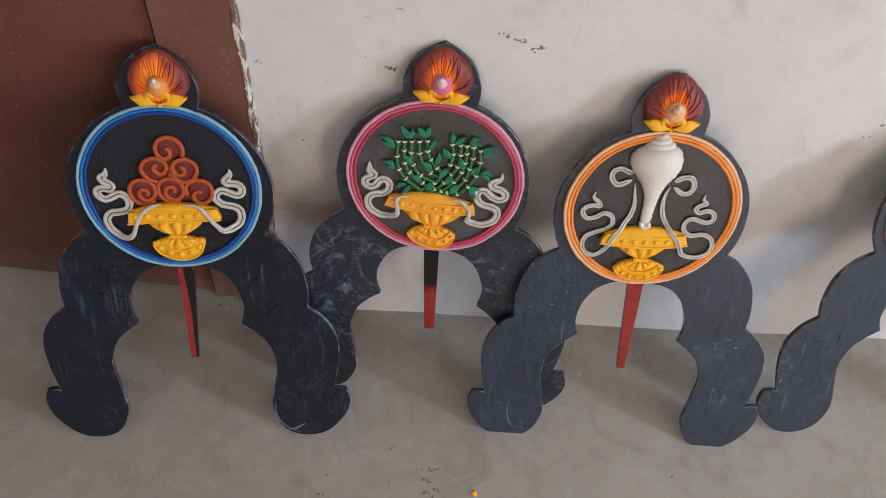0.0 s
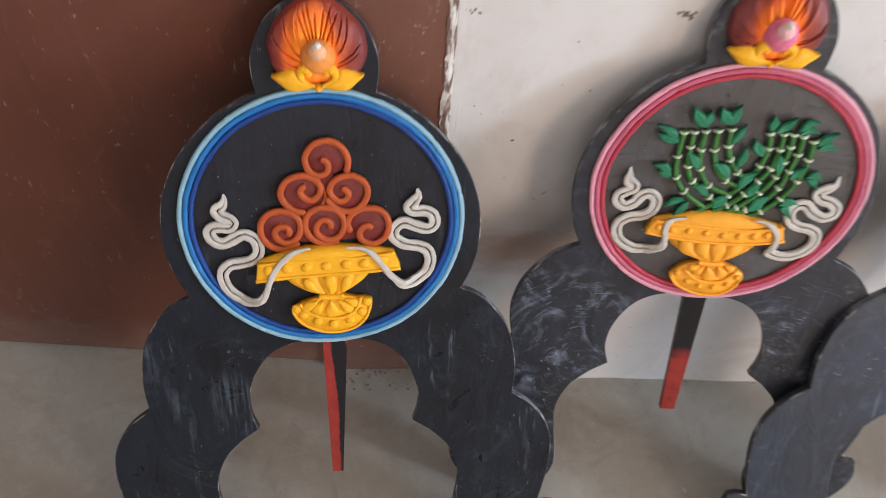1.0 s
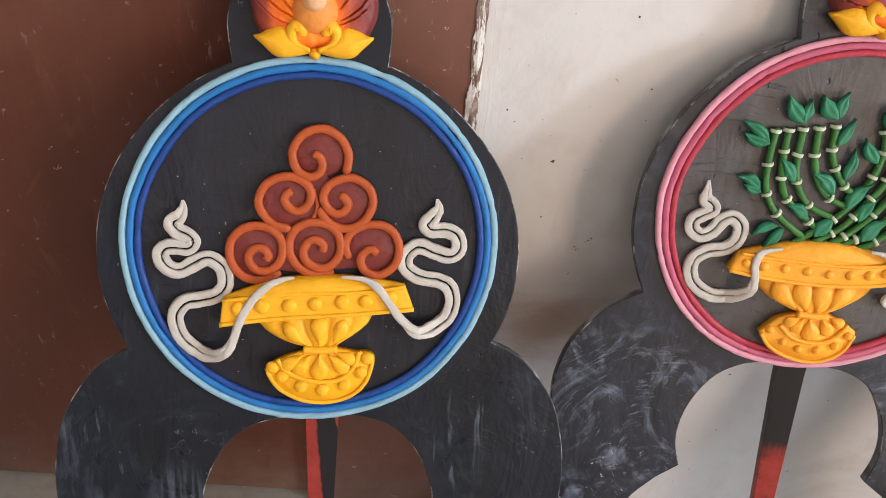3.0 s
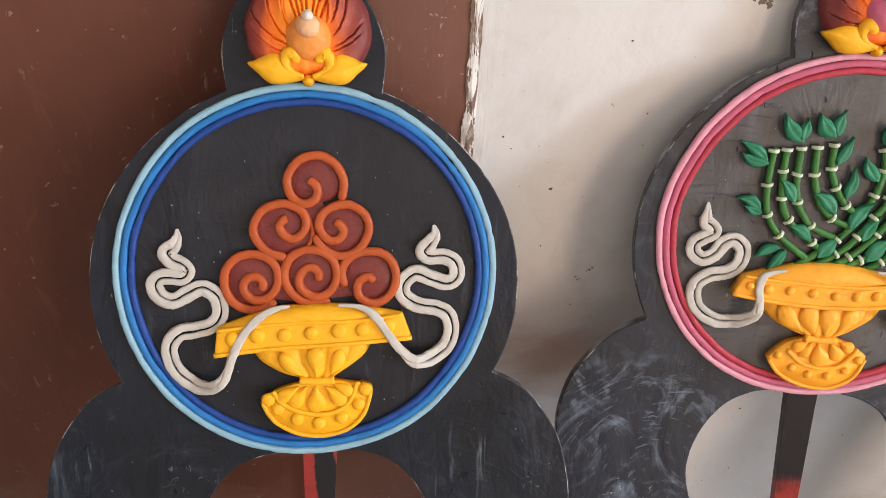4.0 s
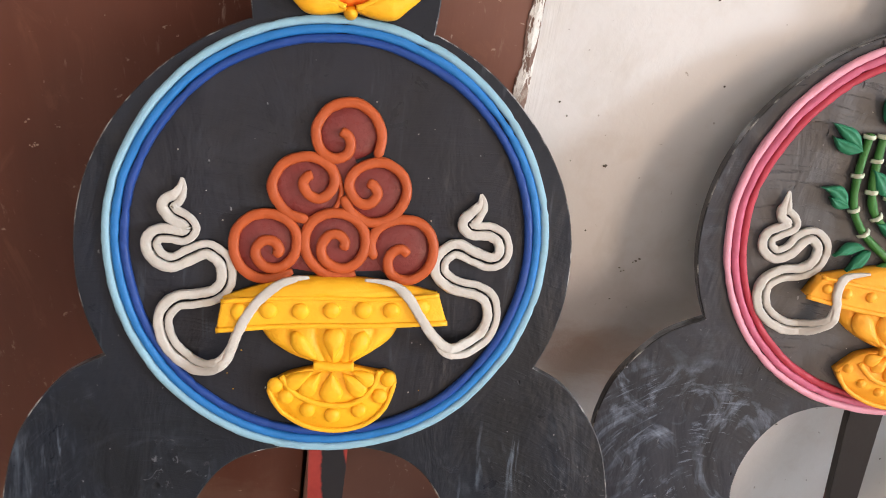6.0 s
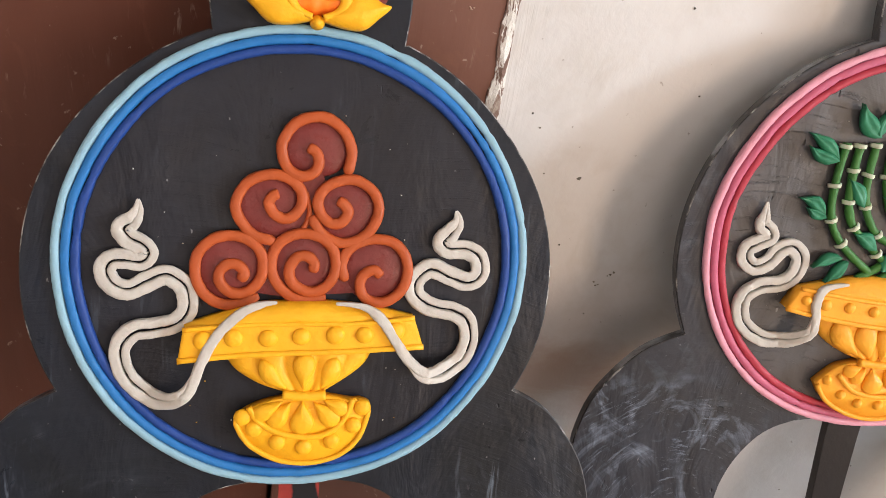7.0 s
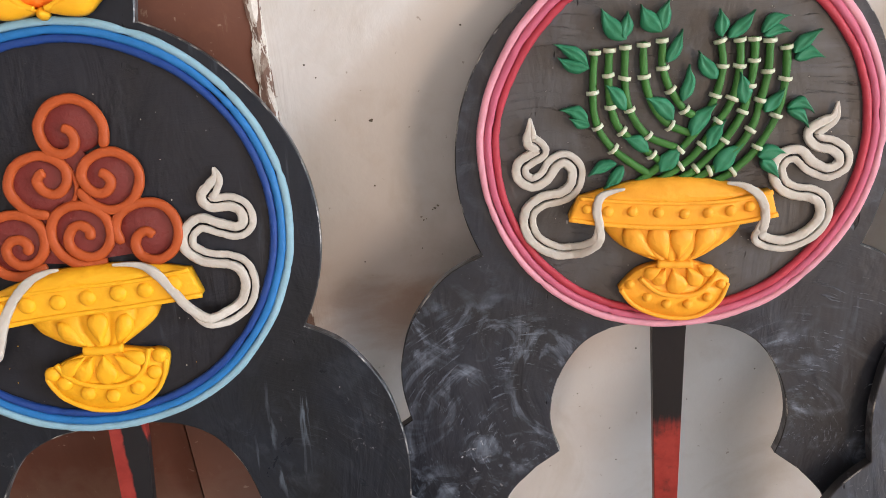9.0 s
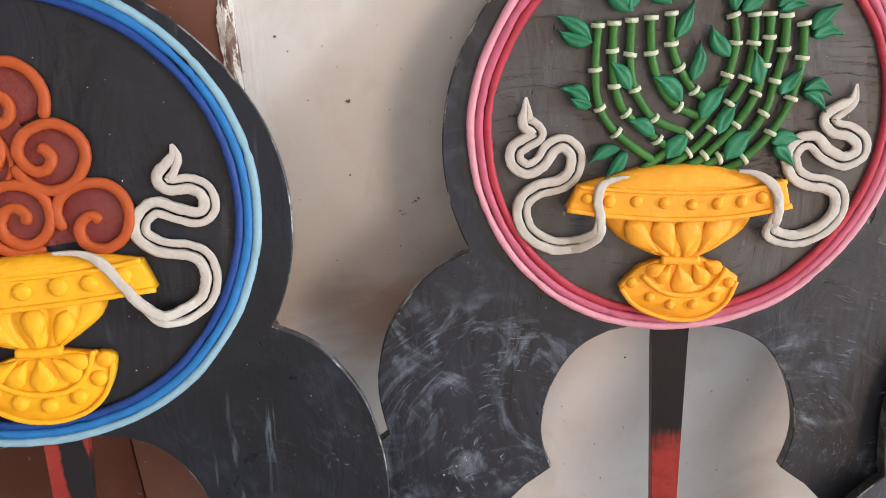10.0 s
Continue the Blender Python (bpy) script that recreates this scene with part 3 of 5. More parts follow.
for i in range(steps + 1):
    z = 0.10 + (DOOR_H - 0.12) * i / steps
    if hold <= 0:
        chunk_l, chunk_r, hold = rng.choice((-0.0100, -0.0092, -0.0088, -0.0080, -0.0072)), rng.uniform(0.0012, 0.0022), rng.randint(2, 9)
    hold -= 1
    tiny = noise.noise(Vector((z * 260, 2.3, 0)))
    small = noise.noise(Vector((z * 60, 1.3, 0)))
    left = chunk_l + 0.0008 * tiny + 0.0008 * small
    right = chunk_r + 0.0005 * noise.noise(Vector((z * 120, 6.1, 0)))
    depth = 0.0042 + 0.0008 * small
    row = [bm.verts.new(q) for q in ((left, -0.0025, z), (left + 0.0005, -depth, z), ((left + right) / 2, -depth - 0.0008 * (1 + tiny), z), (right - 0.001, -depth * 0.7, z), (right, 0.003, z))]
    if last:
        for j in range(4):
            bm.faces.new((last[j], last[j + 1], row[j + 1], row[j]))
    last = row
structure("plaster_edge", bm, PLASTER, "ragged white plaster edge flaking along the door frame", smooth=False)


# ---------------------------------------------------------------- ornamental stands
def corner_line(runs, steps=5):
    """Smooth runs that meet in corners."""
    out = []
    for run in runs:
        out += spline(run, steps)[:-1]
    return out


def board_outline(wide_l, wide_r, long_l, long_r, puff=0.0, swell=0.0, bulge=0.0):
    """One half of the cut-out from the top down to the arch, then mirrored; each leg may stand wider or longer, as sawn."""
    ring = []
    a0, a1 = math.atan2(136, 52.5), math.atan2(-67, 133)
    for i in range(25):
        a = a0 + (a1 - a0) * i / 24
        ring.append((148.5 * math.cos(a), -9 + 148.5 * math.sin(a)))
    runs = [
        [(0, 221), (22, 209), (43, 190), (55, 160), (53, 129)],
        [(53, 129), ring[0]],
        ring,
        [ring[-1], (160, -92), (183, -125), (192, -160), (194, -188), (192, -215)],
        [(192, -215), (216, -235), (234, -265), (240, -300), (237, -345), (229, -389)],
        [(229, -389), (240, -386), (252, -388)],
        [(252, -388), (258, -415), (248, -450), (215, -488), (174, -496), (140, -478), (122, -432), (127, -385), (133, -330), (122, -290), (100, -262)],
        [(100, -262), (81, -247)],
        [(81, -247), (86, -231), (88, -212), (84.5, -190), (76, -168), (62, -149), (43, -138), (20, -133.5), (0, -132)],
    ]
    half = [tuple(p) for p in corner_line(runs)]
    tidy = [half[0]]
    for p in half[1:]:
        if (Vector(p) - Vector(tidy[-1])).length > 0.8:
            tidy.append(p)
    other = [(-x, y) for x, y in tidy[:0:-1] if x > 1e-6]

    def sawn(p):
        f = min(1.0, max(0.0, (-p[1] - 90) / 200))
        if p[0] > 60:
            p = (p[0] + swell * math.exp(-((p[1] + 5) / 75) ** 4), p[1])
        if p[0] < -60:
            p = (p[0] - bulge * math.exp(-((p[1] - 5) / 85) ** 4), p[1])
        if p[0] < -120:
            p = (p[0] - puff * math.exp(-((p[1] + 165) / 55) ** 2), p[1])
        return (p[0] - wide_l * f, p[1] - long_l * f) if p[0] < 0 else (p[0] + wide_r * f, p[1] - long_r * f)

    return mm([sawn(p) for p in tidy + [(0, -132)] + other])


def stand_matrix(lean, yaw, roll, x, y, z):
    """Where a stand's foot line lies: it leans back, is turned on the floor and tips to its right."""
    ca, sa = math.cos(radians(lean)), math.sin(radians(lean))
    m = Matrix(((1, 0, 0), (0, sa, -ca), (0, ca, sa))).to_4x4()
    full = Matrix.Rotation(radians(yaw), 4, "Z") @ m @ Matrix.Rotation(radians(-roll), 4, "Z")
    return Matrix.Translation(Vector((x, y, z)) + full.to_3x3() @ Vector((0, -BASE, 0))) @ full


def strand_ring(stand, r, thick, material, seed):
    """One rolled strand of a ring: hand-laid, a little out of round, pinched here and there, with a seam where its ends meet."""
    made = bmesh.new()
    line = []
    n = 420
    rng = random.Random(round(seed * 100))
    pinches = [(rng.random(), rng.uniform(0.10, 0.30), rng.uniform(0.002, 0.006)) for _ in range(7)]
    for i in range(n):
        a = 2 * math.pi * i / n
        w = 0.0011 * noise.noise(Vector((math.cos(a) * 1.7, math.sin(a) * 1.7, 0.4))) + 0.0004 * noise.noise(Vector((math.cos(a) * 6, math.sin(a) * 6, seed)))
        line.append(((r + w) * math.cos(a), (r + w) * math.sin(a)))

    def girth(s):
        a = 2 * math.pi * s
        size = 1 + 0.10 * noise.noise(Vector((math.cos(a) * 3, math.sin(a) * 3, seed + 4))) + 0.05 * noise.noise(Vector((math.cos(a) * 16, math.sin(a) * 16, seed)))
        for at, deep, wide in pinches:
            size -= deep * math.exp(-((s - at) / wide) ** 2)
        return thick * size

    tube(made, line, girth, thick * 0.62, closed=True, flat=1.0, sides=12, rough=0.10, square=0.84)
    part("ring_strand", made, material, stand)


def flame(stand, seed, material, shift=0.0, tip=0.0065):
    """A pointed flame: fine upright grooves at its heart, long curved cuts with lifted lips towards the rim."""
    made = bmesh.new()
    turns, depth = 520, 44
    heart = Vector((shift * MM, 0.158))
    rng = random.Random(seed)
    cuts = []
    for deg in (-22, -14, -7, 0, 7, 14, 22):
        cuts.append((radians(90 + deg + rng.uniform(-2, 2)), rng.uniform(-0.03, 0.03), rng.uniform(0.2, 0.34), rng.uniform(0.70, 0.95), 0.0036, 0.0006, 0.0))
    for deg in (33, 46, 62, 82, 104):
        for side in (-1, 1):
            cuts.append((radians(90 + side * (deg + rng.uniform(-5, 5))), -side * rng.uniform(0.35, 0.75), rng.uniform(0.30, 0.50), rng.uniform(0.84, 0.97), rng.uniform(0.0026, 0.0044), 0.00055, side * 0.0024))

    def reach(w):
        """From the heart to the rim of a broad drop whose widest part lies above the heart."""
        c, sn = math.cos(w), math.sin(w)
        wide, tall, up = 0.0428, 0.0385, 0.0115
        p, q = c * c / wide ** 2 + sn * sn / tall ** 2, -2 * sn * up / tall ** 2
        far = (-q + math.sqrt(q * q - 4 * p * (up * up / tall ** 2 - 1))) / (2 * p)
        if sn < -0.05:
            far = min(far, 0.019 / -sn)
        return far + tip * max(0.0, sn) ** 11

    loops = []
    for k in range(1, depth + 1):
        f = k / depth
        loop = []
        for i in range(turns):
            w = 2 * math.pi * i / turns
            rim = reach(w) * (1 + 0.025 * noise.noise(Vector((math.cos(w) * 4, math.sin(w) * 4, seed))) * f)
            high = 0.0125 * math.sqrt(max(0.0, 1 - f ** 6)) + 0.0015 * noise.noise(Vector((math.cos(w) * 3 * f, math.sin(w) * 3 * f, seed + 5)))
            for a, bend, f0, f1, deep, wide, lip in cuts:
                if f < f0 - 0.05 or f > f1 + 0.03:
                    continue
                at = a + bend * max(0.0, f - f0) * 1.5
                gap = ((w - at + math.pi) % (2 * math.pi) - math.pi) * rim * f + (0.0007 if lip else 0.0002) * noise.noise(Vector((f * 16, a * 9, seed))) + 0.0003 * noise.noise(Vector((f * 50, a * 9, seed)))
                if abs(gap) > 0.007:
                    continue
                ends = min(1.0, max(0.0, (f - f0 + 0.05) / 0.12)) * min(1.0, max(0.0, (f1 + 0.03 - f) / 0.10))
                high -= deep * ends * math.exp(-(gap / wide) ** 2)
                if lip:
                    high += abs(lip) * ends * math.exp(-abs(gap) / 0.0028) * (1 if gap * lip > 0 else 0.25)
            edge = 1.0 if f < 0.94 else max(0.0, (1 - f) / 0.06)
            loop.append(made.verts.new((heart.x + rim * f * math.cos(w), heart.y + rim * f * math.sin(w), max(high * (0.25 + 0.75 * edge) if f < 1 else 0.0, 0.0005 if f < 1 else 0.0))))
        loops.append(loop)
    top = made.verts.new((heart.x, heart.y, 0.0125))
    for i in range(turns):
        made.faces.new((loops[0][i], loops[0][(i + 1) % turns], top))
    for a_, b_ in zip(loops, loops[1:]):
        for i in range(turns):
            made.faces.new((a_[i], a_[(i + 1) % turns], b_[(i + 1) % turns], b_[i]))
    part("flame", made, material, stand, "carved clay flame, orange heart and maroon rim")


def jewel(stand, body, pale, shift=0.0):
    made = bmesh.new()
    pillow(made, mm(circle(shift + 0.3, 164.5, 15.3, 28)), 0.010, 0.013, 7)
    bud = part("jewel", made, body, stand, "round clay jewel")
    made = bmesh.new()
    pillow(made, mm(circle(shift + 0.3, 171, 8.2, 20)), 0.0205, 0.007, 5)
    part("jewel_cap", made, pale, bud)
    made = bmesh.new()
    pillow(made, mm(circle(shift + 0.4, 177.5, 3.9, 16)), 0.0245, 0.0055, 5)
    part("jewel_tip", made, BUD_TIP, bud)


def leaf_pair(stand, shift=0.0):
    """Two yellow leaves with curled volutes and a bead between them."""
    made = bmesh.new()
    pillow(made, mm(circle(shift, 136.6, 4.2, 16)), 0.006, 0.007, 5)
    bead = part("yellow_bead", made, YELLOW, stand)
    for s in (-1, 1):
        made = bmesh.new()
        pts = spline([(2, 138), (9, 135.4), (19, 133.8), (26.5, 135), (33, 140.8), (39.8, 147.6), (35, 149.4), (27, 153.6), (19.5, 154.2), (12, 147), (6, 141)], 4, closed=True)
        pillow(made, mm([(shift + s * p[0], p[1]) for p in pts]), 0.004, 0.006, 4, 0.006)
        tube(made, [Vector(((shift + s * p[0]) * MM, p[1] * MM)) for p in spline([(3, 139), (10, 141.6), (14.3, 146.5), (14, 152), (10.2, 154.2), (8, 151.5), (8.2, 148.2)], 5)],
             lambda q: 0.0017 + 0.0034 * min(1.0, q / 0.6) ** 1.6 - 0.0024 * max(0.0, (q - 0.72) / 0.28), 0.0125, sides=12)
        part("yellow_leaf", made, YELLOW, stand, "curled yellow clay leaf")
    return bead


def fluted(made, left, right, folds, high, seed):
    """The belly of a bowl between two side lines from its collar up to its rim, folded into soft upright petals."""
    a, b = spline(left, 5), spline(right, 5)
    n, across = len(a), 60
    rows = []
    for i in range(n):
        v = i / (n - 1)
        row = []
        for q in range(across + 1):
            u = q / across
            p = a[i].lerp(b[i], u)
            dome = max(0.0, 1 - abs(2 * u - 1) ** 2.6) ** 0.5
            lean = u + 0.05 * (1 - v) * math.sin(2 * math.pi * u) + 0.012 * noise.noise(Vector((u * 5, v * 3, seed)))
            fold = abs(math.sin(math.pi * folds * lean)) ** 0.55
            lip = math.sin(math.pi * min(1.0, 0.15 + v * 0.75)) ** 0.7
            rise = high * (0.35 + 0.65 * lip) * dome * (0.70 + 0.30 * fold) + 0.0004 * noise.noise(Vector((p.x * 120, p.y * 120, seed)))
            row.append(made.verts.new((p.x, p.y, 0.001 + rise)))
        rows.append(row)
    for i in range(n - 1):
        for q in range(across):
            made.faces.new((rows[i][q], rows[i][q + 1], rows[i + 1][q + 1], rows[i + 1][q]))
    rim = [row[0] for row in rows] + [row[-1] for row in rows[::-1]]
    floor_line = [made.verts.new((v.co.x, v.co.y, 0.0)) for v in rim]
    for k in range(len(rim) - 1):
        made.faces.new((rim[k], rim[k + 1], floor_line[k + 1], floor_line[k]))


def bowl(stand, gold, low, top, heap, left, right, folds, petals, rim_beads, bead, collar, foot, foot_line, foot_beads, foot_petals):
    """A footed offering bowl in relief, all in millimetres on the board: the rim band between two lines, the heaped filling, the folded belly, a collar and a fan-shaped foot."""
    seed = low[0][0]
    made = bmesh.new()
    fluted(made, mm(left), mm(right), folds, 0.0095, seed)
    vessel = part("bowl", made, gold, stand, "yellow clay offering bowl with beaded rim")

    crest, sill = spline(mm(heap), 6), spline(mm(top), 6)
    made = bmesh.new()
    middle = sill[len(sill) // 2]
    pillow(made, [tuple(p) for p in crest] + [(p.x * 0.985, p.y - 0.003) for p in sill[::-1]], 0.001, 0.0085, 7, 0.0045, (middle.x, middle.y + 0.004))
    part("bowl_content", made, gold, vessel, "smooth heaped yellow filling")

    made = bmesh.new()
    under = spline(mm(low), 6)
    slab(made, [tuple(p) for p in under] + [tuple(p) for p in sill[::-1]], 0.001, 0.0125, 0.0016)
    part("rim_band", made, gold, vessel)
    for line, thick in ((under, 0.0017), (sill, 0.0015)):
        made = bmesh.new()
        tube(made, line, lambda s, thick=thick: thick * (1 + 0.12 * noise.noise(Vector((s * 14, seed, thick * 900)))), 0.0124, sides=10, rough=0.12)
        part("rim_strand", made, gold, vessel)
    for x, y in rim_beads:
        made = bmesh.new()
        wob = noise.noise(Vector((x * 3.1, y * 1.7, 2)))
        pillow(made, mm(circle(x, y, bead * (1 + 0.10 * wob), 18, 1 + 0.12 * wob)), 0.0120, 0.0027, 5, 0.0006)
        part("bead", made, gold, vessel)
    for x0, y0, x1, y1, wide, z0, belly in petals:
        made = bmesh.new()
        pillow(made, mm(drop((x0, y0), (x1, y1), wide, 14, (x0 - x1) * 0.10, belly, 0.60)), z0, 0.0042, 6, 0.0008)
        part("bowl_petal", made, gold, vessel)
    made = bmesh.new()
    tube(made, spline(mm(collar), 5), 0.0030, 0.0088, flat=1.15, sides=12, rough=0.10)
    part("collar", made, gold, vessel)

    made = bmesh.new()
    slab(made, [tuple(p) for p in spline(mm(foot[:4]), 4)[:-1] + spline(mm(foot[3:]), 4)], 0.001, 0.0086, 0.0022)
    part("foot", made, gold, vessel)
    made = bmesh.new()
    tube(made, spline(mm(foot_line), 5), 0.0018, 0.0094, sides=9, rough=0.12)
    part("foot_strand", made, gold, vessel)
    outer = spline(mm(foot[3:-3]), 5)
    made = bmesh.new()
    centre = sum(outer, Vector((0, 0))) / len(outer)
    tube(made, [p.lerp(centre, 0.035) for p in outer], 0.0016, 0.0086, sides=9, rough=0.12)
    part("foot_strand", made, gold, vessel)
    for x, y in foot_beads:
        made = bmesh.new()
        pillow(made, mm(circle(x, y, bead * 0.86 + 0.3, 18)), 0.0082, 0.0030, 5, 0.0004)
        part("bead", made, gold, vessel)
    for x0, y0, x1, y1, wide in foot_petals:
        made = bmesh.new()
        pillow(made, mm(drop((x0, y0), (x1, y1), wide, 12, 0, 0.66, 0.62)), 0.0080, 0.0034, 6, 0.001)
        part("foot_petal", made, gold, vessel)
    return vessel


def ribbon(stand, points, single=0.2, wide=2.75, hump=None):
    """A fluttering scarf of two cream strands; past the bend the first one runs on alone over the bowl."""
    line = spline(mm(points), 9)
    n = len(line)
    first = None
    merge = 1 - single * 0.5
    for sign in (-1, 1):
        made = bmesh.new()
        shifted = []
        for i, q in enumerate(line):
            a, b = line[max(i - 1, 0)], line[min(i + 1, n - 1)]
            t = (b - a).normalized()
            s = i / (n - 1)
            if sign > 0 and s > merge:
                break
            off = wide * (1.12 if sign < 0 else 1.20) * MM * min(1.0, 0.08 + s / 0.09) * (1.0 if s < merge - 0.10 else max(0.0, 1 - (s - merge + 0.10) / 0.10))
            off *= 1 + 0.12 * noise.noise(Vector((q.x * 60, q.y * 60, sign)))
            shifted.append(Vector((q.x - t.y * off * sign, q.y + t.x * off * sign)))
        end = merge if sign > 0 else 1.0

        def rise(s, end=end):
            if hump:
                return 0.0033 + 0.0112 * math.exp(-((s * end - hump) / 0.055) ** 4)
            over = (s * end - 1 + single * 0.98) / 0.06
            return 0.0033 + (0.0105 * min(1.0, max(0.0, over)) if single > 0.1 else 0.0)

        def girth(s, sign=sign):
            thick = wide * MM * (1.09 if sign < 0 else 0.83) * min(1.0, 0.18 + s / 0.075)
            return thick * (1.0 if s < 0.93 else 1 - 0.72 * (s - 0.93) / 0.07)

        tube(made, shifted, girth, 0.0033, flat=0.72, sides=14, height=rise, rough=0.20, square=0.55)
        if first:
            part("strand", made, CREAM, first)
        else:
            first = part("ribbon", made, CREAM, stand, "fluttering cream clay scarf of two strands")
    return first


def scroll_ball(stand, cx, cy, r, squash, curl):
    """A domed russet disc edged by one orange strand that curls inwards; curl: the strand's way, in millimetres."""
    made = bmesh.new()
    pillow(made, mm(circle(cx, cy, r, 32, squash)), 0.0, 0.0026, 6, 0.0012)
    ball = part("scroll_ball", made, RUSSET, stand, "russet clay ball with orange spiral")
    made = bmesh.new()
    tube(made, spline(mm(curl), 7), lambda s: 0.0032 * min(1.0, 0.55 + s / 0.05, 0.62 + (1 - s) / 0.06), 0.0045, sides=12, flat=0.85, height=lambda s: 0.0036 + 0.0009 * s, rough=0.1, square=0.7)
    part("spiral_strand", made, ORANGE, ball)


def cane(stand, points, marks):
    """A jointed green stem with pale rings; marks: where the rings sit along it, 0 to 1."""
    line = spline(mm(points), 8)
    made = bmesh.new()
    tube(made, line, lambda s: 0.0025 + 0.0004 * noise.noise(Vector((s * 9, points[0][0], 2))), 0.0038, sides=10, rough=0.12)
    stem = part("cane", made, GREEN, stand, "bent green clay cane with pale joints")
    n = len(line) - 1
    for m in marks:
        i = max(1, min(n - 1, round(m * n)))
        t = (line[i + 1] - line[i - 1]).normalized()
        side = Matrix.Rotation(0.35 * noise.noise(Vector((line[i].x * 900, line[i].y * 900, 3))), 2) @ Vector((-t.y, t.x)) * (0.0041 + 0.0006 * noise.noise(Vector((line[i].x * 700, line[i].y * 700, 8))))
        made = bmesh.new()
        tube(made, [line[i] - side, line[i] - side * 0.4, line[i] + side * 0.4, line[i] + side], 0.00145, 0.0, sides=8, rough=0.2,
             height=lambda s: 0.0030 + 0.0042 * math.sin(math.pi * min(1, max(0, s))) ** 0.6)
        part("joint_ring", made, NODE, stem)
    return stem


def leaf(stand, x0, y0, x1, y1, wide, bend):
    """A thin clay leaf with a wavy rim, a pinched tip and a pressed midrib."""
    made = bmesh.new()
    rim = drop((x0, y0), (x1, y1), wide, 14, bend, 0.40, 1.35)
    rim = [(x + 0.7 * noise.noise(Vector((x * 0.16, y * 0.16, wide))), y + 0.7 * noise.noise(Vector((x * 0.16, y * 0.16, wide + 7)))) for x, y in rim]
    n = len(rim)
    half = n // 2
    rows = [[] for _ in range(half + 1)]
    steps = 8
    for i in range(half + 1):
        a, b = Vector(rim[i]), Vector(rim[(n - i) % n])
        for q in range(steps + 1):
            s = q / steps
            p = a.lerp(b, s)
            arch = math.sin(math.pi * s) ** 0.5
            high = 0.0056 + 0.0024 * arch - 0.0013 * math.exp(-((s - 0.5) / 0.10) ** 2) * math.sin(math.pi * i / half)
            high += 0.0012 * noise.noise(Vector((p.x * 0.13, p.y * 0.13, bend))) + 0.0018 * (i / half) ** 2 * noise.noise(Vector((x0, y0, 4)))
            rows[i].append(made.verts.new((p.x * MM, p.y * MM, high)))
    under = [[made.verts.new((v.co.x, v.co.y, 0.0030)) for v in (row[0], row[-1])] for row in rows]
    for i in range(half):
        for q in range(steps):
            made.faces.new((rows[i][q], rows[i][q + 1], rows[i + 1][q + 1], rows[i + 1][q]))
        for side, q in ((0, 0), (1, steps)):
            made.faces.new((rows[i][q], rows[i + 1][q], under[i + 1][side], under[i][side]))
        made.faces.new((under[i][0], under[i][1], under[i + 1][1], under[i + 1][0]))
    bmesh.ops.remove_doubles(made, verts=made.verts, dist=0.00001)
    part("leaf", made, LEAF, stand)


def spike(stand, material, tip_x, tip_y, half=13.0, root=0.0, back=0.0, blunt=0.5):
    """A flat peg behind the disc; its tip may stand further back than its root."""
    made = bmesh.new()
    slab(made, mm([(root - half, -95), (root + half, -95), (root + half * 0.92, -150), (tip_x + half * blunt, tip_y), (tip_x - half * blunt, tip_y), (root - half * 0.92, -150)]), -0.0165, -0.0085, 0.0008)
    for v in made.verts:
        v.co.z -= back * max(0.0, (-v.co.y - 0.1) / 0.22)
    part("peg", made, material, stand, "tapered wooden peg, painted", smooth=False)


def plate(bm, outline, z0, z1, rim):
    """A sawn board with a narrow chamfer round its front."""
    n = len(outline)
    area = sum(outline[i - 1][0] * outline[i][1] - outline[i][0] * outline[i - 1][1] for i in range(n))
    turn = 1 if area > 0 else -1
    inner = []
    for i in range(n):
        a, p, b = Vector(outline[i - 1]), Vector(outline[i]), Vector(outline[(i + 1) % n])
        u, v = (p - a).normalized(), (b - p).normalized()
        side = Vector((-u.y - v.y, u.x + v.x)) * turn
        side = side.normalized() / max(0.6, math.cos(u.angle(v, 0.0) / 2))
        inner.append(p + side * rim)
    loops = [[bm.verts.new((p[0], p[1], z)) for p in pts] for pts, z in ((outline, z0), (outline, z1 - rim * 0.8), (inner, z1))]
    for low, high in zip(loops, loops[1:]):
        for j in range(n):
            bm.faces.new((low[j], low[(j + 1) % n], high[(j + 1) % n], high[j]))
    caps = [bm.faces.new(loops[0]), bm.faces.new(loops[-1])]
    bmesh.ops.triangulate(bm, faces=caps, ngon_method="EAR_CLIP")


def stand(label, where, legs, paint, ring_set, seed):
    """A cut-out board that leans on the wall, with its clay rings."""
    ob = tagged(new("ornamental_stand"), label, "ornament stand", "ornamental stands along the wall")
    ob.matrix_world = stand_matrix(*where)
    made = bmesh.new()
    plate(made, board_outline(*legs), -0.008, 0.0, 0.0008)
    board = part("board", made, paint, ob, "black hand-painted cut-out board on two scrolled feet", smooth=False)
    board.data.materials.append(EDGE_SIDE)
    board.data.materials.append(EDGE_RIM)
    for face in board.data.polygons:
        if abs(face.normal.z) < 0.97:
            face.material_index = 2 if face.normal.z > 0.1 else 1
    for (r, thick), material in zip(((0.1324, 0.00258), (0.1272, 0.00272), (0.1220, 0.00262)), ring_set):
        strand_ring(ob, r, thick, material, seed + r * 50)
    return ob


